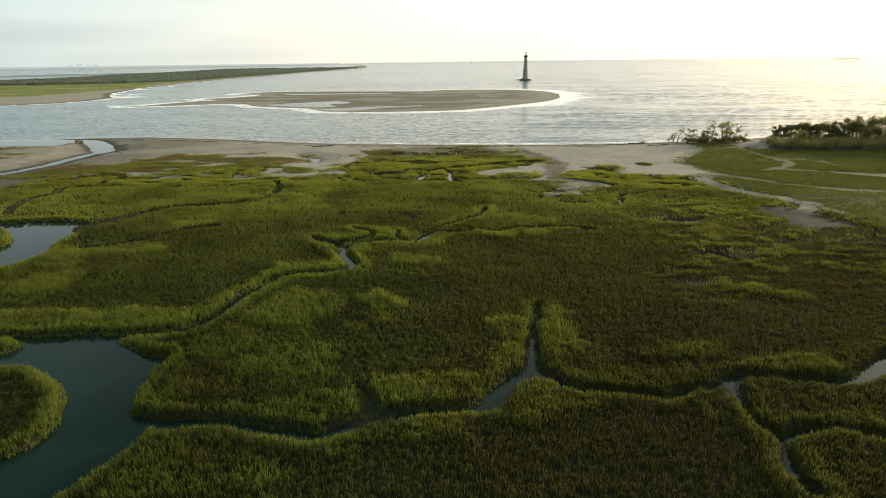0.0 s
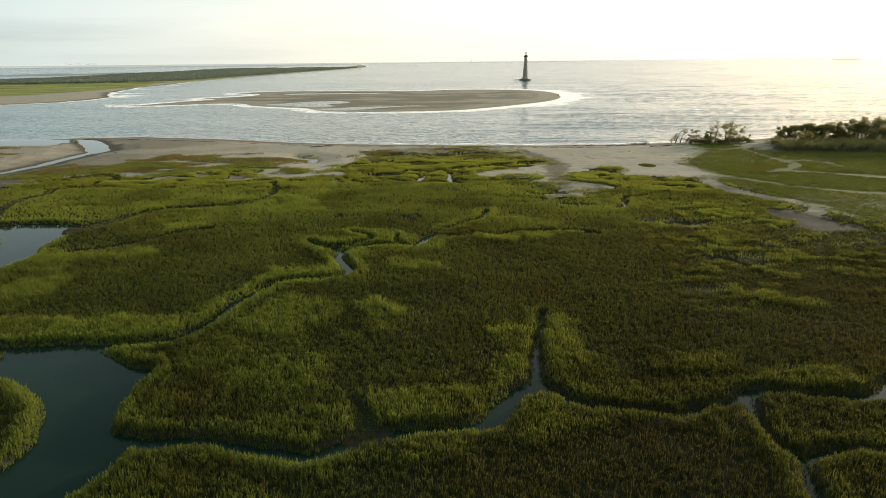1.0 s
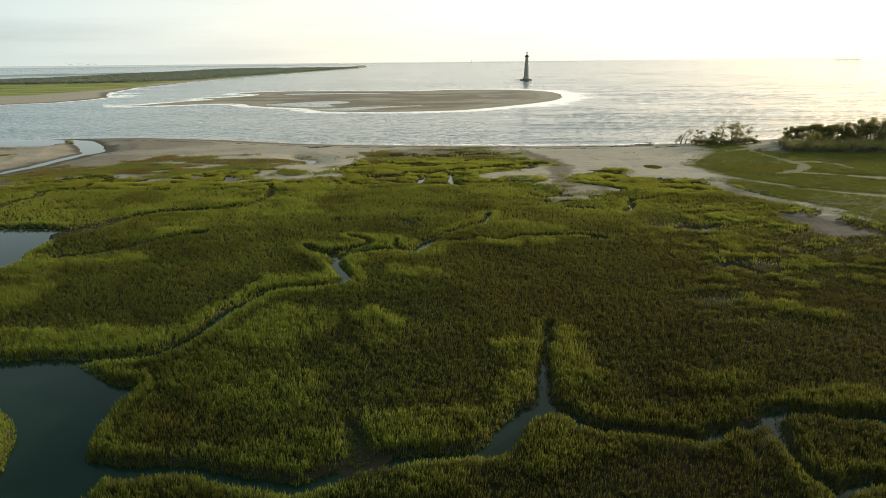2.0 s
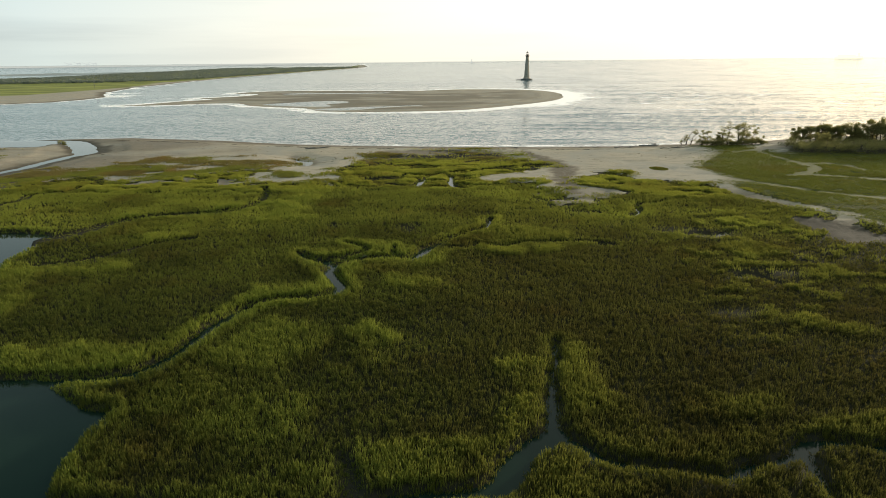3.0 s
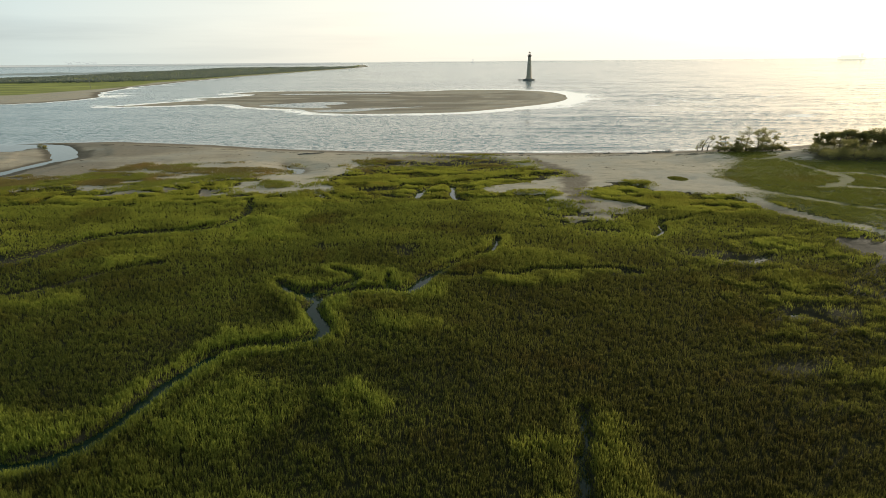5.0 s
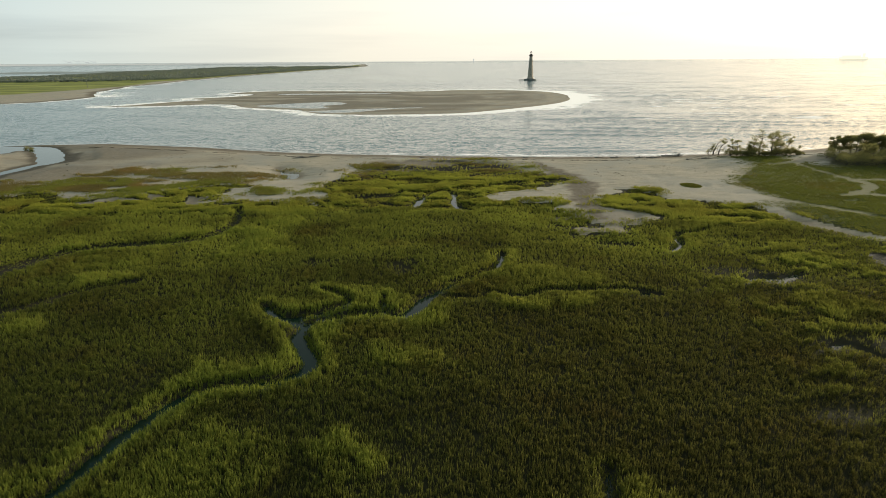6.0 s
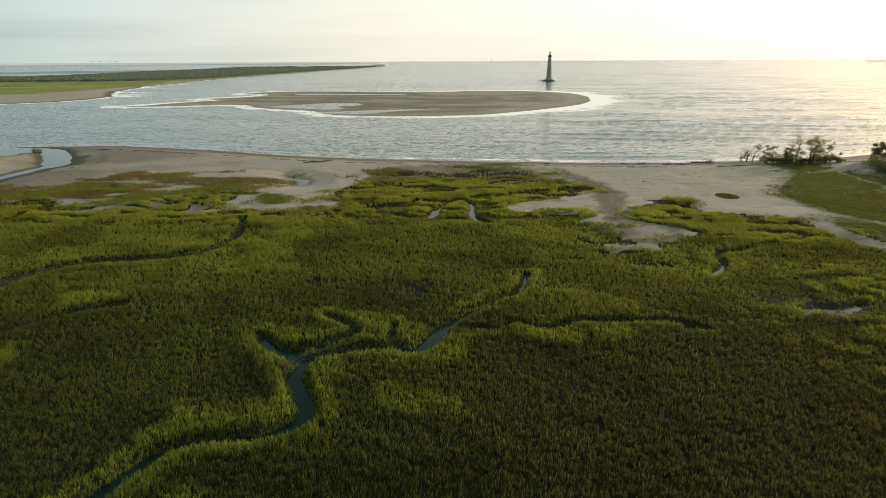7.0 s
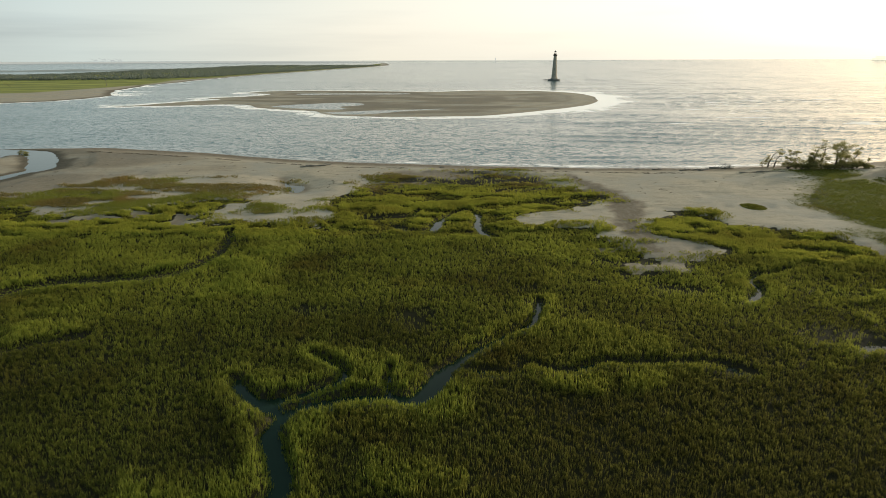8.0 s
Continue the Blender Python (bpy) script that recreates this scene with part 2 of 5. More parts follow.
GROUND = ground_material()
WATER = water_material()
CORDGRASS = grass_material("cordgrass", (0.102, 0.093, 0.026), (0.330, 0.345, 0.058), 0.48, (0.275, 0.275, 0.047), (0.082, 0.093, 0.024))
# yellow-green hay, raised further to paint in the light of low-angle views
BRIGHTENED_HAY = grass_material("brightened_salt_hay", (0.205, 0.190, 0.040), (0.375, 0.375, 0.061), 0.45, (0.38, 0.38, 0.061))
DUNEGRASS = grass_material("dune_grass", (0.262, 0.212, 0.075), (0.255, 0.265, 0.052), 0.42)
MEADOW = grass_material("meadow_grass", (0.195, 0.192, 0.042), (0.21, 0.228, 0.044), 0.38)
BARK = bark_material()
DEADWOOD = plain_material("grey_driftwood", (0.16, 0.14, 0.12), (0.30, 0.28, 0.25), 4.0, 0.9)
# oak leaf colour lifted to take in the sun glare over the grove
LEAVES = leaf_material("glare_paled_oak_leaves", (0.225, 0.21, 0.08), (0.34, 0.312, 0.118))
# far leaf colour greyed and lifted, standing in for haze over the woods
HAZED_LEAF = leaf_material("hazed_far_leaves", (0.195, 0.22, 0.185), (0.245, 0.27, 0.23))
# tower brick and band lifted in colour to stand in for sea haze
BRICK = plain_material("hazed_weathered_brick", (0.56, 0.455, 0.345), (0.68, 0.565, 0.44), 0.7, 0.9, 0.0, 0.5, 0.05, (1, 1, 0.25))
PALEBAND = plain_material("hazed_faded_whitewash", (0.56, 0.46, 0.35), (0.65, 0.55, 0.44), 0.9, 0.9, 0.0, 0.4, 0.04, (1, 1, 0.25))
CONCRETE = plain_material("stained_concrete", (0.18, 0.17, 0.15), (0.30, 0.28, 0.25), 0.6)
IRON = plain_material("rusted_iron", (0.13, 0.10, 0.08), (0.22, 0.165, 0.13), 1.5, 0.7)

# ---- plan: tidal creeks (x, y, width), ponds, greens and shores, in metres ----
CREEKS = {
    'puddle_a': [(51.9, 133.9, 1.2), (54.4, 135.1, 1.6), (56.3, 134.9, 1.4), (56.9, 134.1, 1)],
    'puddle_b': [(58.8, 134.6, 1), (61.0, 136.2, 1.4), (62.5, 137.1, 0.8)],
    'puddle_c': [(52.1, 133.6, 1.2), (54.7, 134.6, 1.6), (57.3, 133.0, 1)],
    'puddle_d': [(50.7, 108.5, 0.8), (53.2, 109.5, 1.2), (54.8, 107.3, 1.2), (56.1, 104.9, 0.8)],
    'creek_main': [(-55.7, 73.5, 5), (-45.0, 74.3, 4.4), (-38.0, 75.0, 4.2), (-35.0, 77.4, 4.0), (-33.1, 82.0, 4.0), (-32.0, 87.5, 4.0), (-30.5, 92.8, 4.0), (-28.3, 96.8, 3.6), (-25.2, 98.8, 3.0), (-20.8, 99.6, 3.0), (-18.0, 100.6, 4.0), (-15.9, 103.6, 4.6), (-17.6, 108.0, 4.4), (-19.7, 112.4, 4.0), (-18.6, 116.4, 3.8), (-16.4, 117.6, 4.0), (-12.8, 119.0, 4.0), (-9.1, 119.6, 4.2), (-5.5, 119.3, 5.4), (-3.8, 122.1, 5.4), (-2.3, 125.8, 4.6), (-0.6, 128.8, 3.6), (2.7, 132.8, 3.0), (5.9, 136.5, 3.0), (9.4, 140.0, 2.8), (11.6, 148.4, 1.6)],
    'creek_arm': [(-20.1, 116.0, 3.6), (-23.1, 118.2, 3.0), (-25.8, 120.6, 3.8), (-27.2, 122.8, 2.0)],
    'creek_loop': [(-22.2, 118.1, 3.7), (-19.6, 119.0, 2.7), (-17.1, 120.7, 2.5), (-14.9, 122.6, 2.5), (-14.6, 125.1, 2.2), (-16.5, 126.9, 2.1), (-19.2, 129.1, 1.7)],
    'creek_notch': [(-8.4, 120.2, 2), (-9.2, 122.7, 1.6), (-9.1, 126.4, 1)],
    # creek_east is an added cut, standing in for shade under low ridges
    'creek_east': [(-1.6, 126.5, 3.2), (5.7, 125.8, 2.4), (7.6, 128.2, 2.6), (10.6, 126.6, 2.8), (12.9, 126.4, 3.2), (16.8, 128.6, 2.8), (21.0, 128.7, 2.6), (26.7, 129.0, 2.6), (30.8, 128.9, 2.8), (33.7, 127.5, 3.4), (35.1, 126.1, 2.2)],
    'ditch_north': [(-83.5, 134.0, 4.4), (-80.0, 139.0, 3.9), (-76.5, 146.0, 3.7), (-72.0, 151.0, 3.7), (-66.0, 153.5, 3.7), (-59.0, 155.0, 3.7), (-53.5, 157.5, 4.1), (-50.0, 162.5, 2.6), (-49.0, 169.0, 1.8), (-50.0, 177.0, 1.4), (-52.5, 184.5, 1.0)],
    'ditch_middle': [(-73.9, 115.6, 1.4), (-67.4, 119.0, 1.4), (-63.3, 123.2, 1.4), (-58.5, 129.6, 1.5), (-52.5, 132.9, 1.2)],
    'ditch_west': [(-112.0, 146.5, 2.2), (-116.5, 156.0, 2.2), (-118.0, 166.0, 2.2), (-115.5, 171.5, 2.2), (-117.5, 178.0, 2.0), (-109.5, 182.5, 2.0), (-110.5, 190.0, 1.8)],
    'creek_south': [(-35.3, 53.4, 5), (-31.5, 53.3, 4.5), (-27.7, 52.6, 4.0), (-23.1, 53.2, 3.4), (-19.0, 52.0, 3.4), (-15.2, 51.2, 3.6), (-11.5, 50.5, 3.6), (-9.4, 51.4, 3.6), (-7.2, 53.0, 3.2), (-4.3, 54.2, 3.0), (-0.6, 54.8, 3.0), (3.7, 55.3, 3.2), (6.4, 56.1, 4.6), (8.0, 59.0, 5), (10.1, 61.8, 5), (12.5, 63.6, 5)],
    'creek_south_branch': [(12.2, 64.3, 3.4), (12.8, 67.1, 3.0), (13.1, 70.5, 2.6), (13.8, 73.4, 2.4), (13.9, 75.7, 2.4), (15.1, 78.6, 2.2), (15.3, 81.5, 1.8), (16.2, 84.3, 1.0)],
    'creek_southeast': [(12.5, 63.6, 5), (14.9, 61.4, 3.6), (16.3, 59.7, 3.2), (20.0, 58.7, 2.8), (23.6, 57.9, 2.8), (27.2, 57.3, 3.0), (29.4, 58.8, 2.6), (32.5, 59.4, 2.6), (34.7, 60.3, 3.2), (34.8, 57.6, 2.8), (34.3, 54.2, 1.8), (34.5, 52.3, 1.4), (35.5, 49.6, 1.8), (34.7, 47.4, 1.8), (33.8, 44.5, 1.6), (34.1, 41.5, 1.6)],
    'creek_east_reach': [(34.7, 60.3, 2.4), (36.3, 62.0, 2), (39.8, 62.2, 1.8), (44.0, 61.4, 2), (47.6, 60.7, 2.6), (50.7, 61.4, 3.2), (56.5, 65.3, 4), (65.0, 69.8, 5)],
    'creek_fork': [(35.5, 49.6, 2.6), (38.8, 51.0, 2), (41.7, 51.1, 2), (45.8, 49.7, 2.4), (48.6, 48.2, 2.6)],
    'ditch_small': [(-8.2, 60.1, 0.6), (-6.8, 57.4, 1.3), (-6.5, 54.7, 1.7)],
    'rill_mid': [(-16.6, 191.2, 1.6), (-11.8, 187.6, 1.8), (-8.0, 189.6, 2.5), (-7.2, 196.5, 2), (-4.2, 203.1, 1.6), (-0.6, 206.7, 2.2), (2.2, 202.2, 1.6), (2.0, 191.8, 2), (3.8, 186.3, 2.2), (6.1, 182.9, 1.2)],
    'rill_wet': [(-25.1, 194.8, 1), (-22.3, 198.6, 1.4), (-15.1, 200.5, 1.4), (-12.8, 206.3, 1)],
    'rill_east': [(44.6, 150.0, 1.6), (47.2, 153.0, 1.3), (48.4, 155.5, 1.1), (48.6, 159.0, 1.1), (50.8, 161.9, 1.3), (53.5, 162.2, 0.9), (55.5, 163.7, 0.8), (58.2, 165.2, 0.6)],
    'inlet': [(-152.0, 263, 4), (-153.8, 257, 3.5), (-154.2, 250, 3.5), (-154.5, 239, 3.5), (-154.3, 228, 3), (-156.3, 219, 2.5), (-157, 213, 2), (-162, 204, 2), (-167, 197, 2)],
}
# wet spots of thin grass (x, y, radius)
THIN = [(-23.7, 198.5, 3.4), (-20.7, 201.4, 3.8), (-17.3, 202.1, 3.4), (-7.4, 142.0, 3.4), (-6.8, 138.5, 2.4), (10.8, 148.0, 3.0), (9.9, 153.5, 2.2), (33.0, 154.5, 2.6), (37.2, 153.5, 2.6), (33.5, 127.4, 2.2), (52.0, 137.0, 5.0), (58.0, 134.5, 4.0), (-24.0, 143.0, 2.0), (57.9, 110.2, 5.5), (43.8, 93.2, 3.5)]
PONDS = {
    'inlet_pool': [(-330, 322), (-234.4, 314), (-216.9, 312), (-198.1, 309), (-181.1, 306.5), (-166.5, 292.3), (-152.7, 271.7), (-149.5, 263.4), (-154.3, 261.0), (-161, 269), (-166, 277.2), (-173.6, 287.7), (-182.5, 295.8), (-189, 295.4), (-189.4, 286.8), (-217.5, 287.1), (-300, 284)],
    'pond_west': [(-74.3, 75.8), (-62.0, 74.9), (-53.7, 74.6), (-46.2, 74.1), (-42.3, 72.1), (-38.5, 69.1), (-34.5, 67.8), (-34.7, 63.7), (-34.4, 59.7), (-33.6, 56.3), (-32.0, 53.5), (-27.8, 53.0), (-29.3, 51.4), (-29.6, 49.3), (-30.0, 47.0), (-31.3, 44.1), (-32.5, 41.6), (-33.5, 38.3), (-40.6, 36.5)],
    'pond_north': [(-126.6, 133.9), (-107.8, 137.9), (-98.2, 140.3), (-87.1, 138.3), (-84.1, 134.5), (-82.8, 124.9), (-82.4, 118.5), (-79.9, 113.4), (-80.7, 108.3), (-82.5, 103.1), (-89.6, 91.5)],
}
ISLETS = {
    'islet_west': [(-60.4, 63.8), (-54.7, 64.9), (-50.7, 64.9), (-45.2, 61.2), (-42.6, 58.4), (-40.5, 53.6), (-40.2, 49.9), (-42.1, 47.5), (-45.4, 45.4)],
    'islet_point': [(-64.9, 72.4), (-60.9, 73.4), (-57.8, 72.8), (-56.6, 71.6), (-58.1, 69.6), (-61.8, 68.4)],
    'islet_north': [(-109.3, 129.2), (-103.0, 131.4), (-98.1, 127.4), (-94.1, 121.5), (-94.0, 119.0), (-98.0, 114.8)],
}
GREENS = {
    'marsh_edge': [(-300, 150), (-210, 165), (-151, 172.5), (-137, 182), (-132, 192), (-122.2, 206.7), (-111.1, 204.0), (-104.4, 197.8), (-94.7, 197.0), (-85.2, 200.2), (-77.1, 207.0), (-71.5, 211.0), (-59.7, 216.1), (-63.5, 210.0), (-64.8, 199.2), (-62.3, 192.9), (-55.9, 191.1), (-50.1, 193.3), (-40.8, 193.7), (-34.3, 189.0), (-32.6, 197.6), (-36.0, 206.0), (-36.1, 215.5), (-32.9, 224.9), (-32.9, 238.6), (-33.2, 250.6), (-27.3, 261.1), (-6.3, 265.0), (13.0, 262.3), (29.3, 256.5), (30.3, 245.0), (35.8, 224.9), (35.9, 218.0), (23.9, 206.9)],
    'marsh_edge_beach': [(9.4, 199.6), (6.6, 195.3), (16.7, 192.7), (22.8, 191.0), (29.6, 192.2), (29.6, 187.6), (27.3, 183.1), (30.0, 178.4), (32.7, 173.6), (36.4, 166.0), (34.8, 163.4), (29.0, 164.7), (34.3, 165.8), (36.4, 162.8), (38.2, 162.9), (39.7, 168.0), (43.6, 171.5), (47.8, 174.9), (46.5, 177.4), (41.1, 181.5), (38.9, 187.0), (41.7, 198.6), (51.1, 205.4), (59.6, 203.0), (60.5, 195.2), (71.1, 191.3), (78.6, 183.4), (82.4, 177.3), (91.8, 164.4)],
    'dune_west': [(-150, 214), (-132.1, 219.4), (-126.7, 223.3), (-125.1, 233.1), (-120.9, 240.3), (-107.0, 248.4), (-88.5, 248.9), (-72.6, 246.5), (-60.8, 244.0), (-56.0, 235.3), (-52.1, 225.7), (-54.9, 220.5), (-60.0, 216.8), (-65.0, 209.9), (-68.6, 201.3), (-73.1, 196.2), (-81.3, 195.9), (-87.9, 193.0), (-95.9, 190.7), (-103.4, 193.5), (-115.8, 198.5), (-140, 192)],
    'meadow_east': [(84.0, 211.0), (88.0, 221.0), (99.0, 238.0), (108.0, 253.0), (105.0, 264.0), (114.0, 271.0), (126.0, 270.0), (128.4, 255.4), (133.6, 243.1), (170.1, 240.5), (203.3, 238.1), (205.0, 190.0), (165.0, 142.0), (118.0, 147.0), (112.6, 148.4), (89.8, 156.5), (81.8, 172.0), (82.5, 186.0), (87.3, 198.4)],
    'meadow_south': [(92.8, 160.0), (103.4, 157.2), (117.8, 152.2), (135.3, 150.0), (109.1, 117.6), (96.7, 125.0), (96.6, 138.2), (91.3, 147.9)],
    'grove': [(133.9, 248.9), (135.1, 236.0), (146.8, 226.3), (162.6, 222.4), (195.9, 217.5), (278.2, 316.2), (224.3, 313.6), (176.2, 293.2), (153.3, 277.5)],
    'dune_mid': [(-55.2, 207.8), (-51.6, 210.4), (-41.8, 207.0), (-41.0, 215.4), (-38.4, 217.5), (-37.6, 210.9), (-38.8, 201.2), (-45.2, 199.3), (-51.3, 200.8)],
    'bar_bush': [(-207.2, 274.9), (-196.0, 274.1), (-180.1, 262.0), (-173.4, 248.4), (-179.4, 236.7), (-191.8, 229.2), (-226.6, 272.6)],
}
PANS = {
    'mud_pan_west': [(-69.9, 190.6), (-71.8, 196.2), (-70.4, 200.7), (-63.7, 192.8), (-63.3, 188.4), (-67.8, 188.2)],
    'sand_pan_east': [(82.3, 147.2), (88.4, 145.8), (93.9, 149.3), (92.6, 143.2), (88.8, 134.5), (92.7, 131.3), (89.4, 127.9), (81.4, 128.2), (82.3, 135.7), (81.1, 141.3)],
    'sand_pan_crest': [(-32.6, 257.7), (-19.4, 260.7), (-0.5, 256.4), (-0.7, 250.7), (-13.3, 249.0), (-24.7, 250.7), (-31.1, 252.0)],
    'sand_pan_hollow': [(-24.9, 243.0), (-17.4, 241.1), (-8.0, 240.4), (-8.4, 236.6), (-15.9, 235.2), (-23.8, 238.6)],
    'sand_pan_rill': [(28.3, 164.0), (31.1, 165.4), (36.3, 164.0), (36.1, 161.6), (29.3, 162.0)],
    'sand_pan_west': [(-111.0, 206.5), (-108.2, 208.5), (-99.0, 202.6), (-97.1, 198.6), (-105.0, 200.6)],
    'sand_pan_north': [(-102.7, 211.9), (-99.8, 216.1), (-97.1, 210.8), (-100.0, 208.7)],
}
TRACKS = {
    'track_long': [(80.4, 210.4, 16), (83.5, 197.7, 11), (91.4, 188.0, 8), (97.8, 179.2, 6), (103.0, 172.9, 5.5), (108.7, 168.5, 5), (115.7, 164.3, 5), (123.0, 161.7, 5)],
    'track_marsh': [(80.4, 182.8, 9), (82.0, 172.2, 8), (84.7, 165.6, 8), (88.1, 159.5, 6), (91.2, 155.1, 5), (93.0, 151.7, 4), (96.5, 147.7, 4)],
    'track_beach': [(157.8, 274.2, 9), (137.8, 262.1, 13), (121.7, 250.8, 10), (113.4, 248.1, 7)],
    'track_fork': [(122.4, 247.4, 5), (122.5, 237.8, 5), (122.2, 226.1, 4), (123.2, 217.9, 7), (122.6, 209.1, 11), (111.1, 198.3, 5)],
    'track_cross': [(124.9, 219.1, 6), (132.9, 218.6, 7), (135.9, 213.2, 8), (136.5, 205.9, 4)],
    'track_meadow': [(107.8, 197.4, 4), (116.0, 196.9, 6), (123.3, 193.4, 5), (130.3, 189.9, 7), (139.5, 185.5, 10)],
}
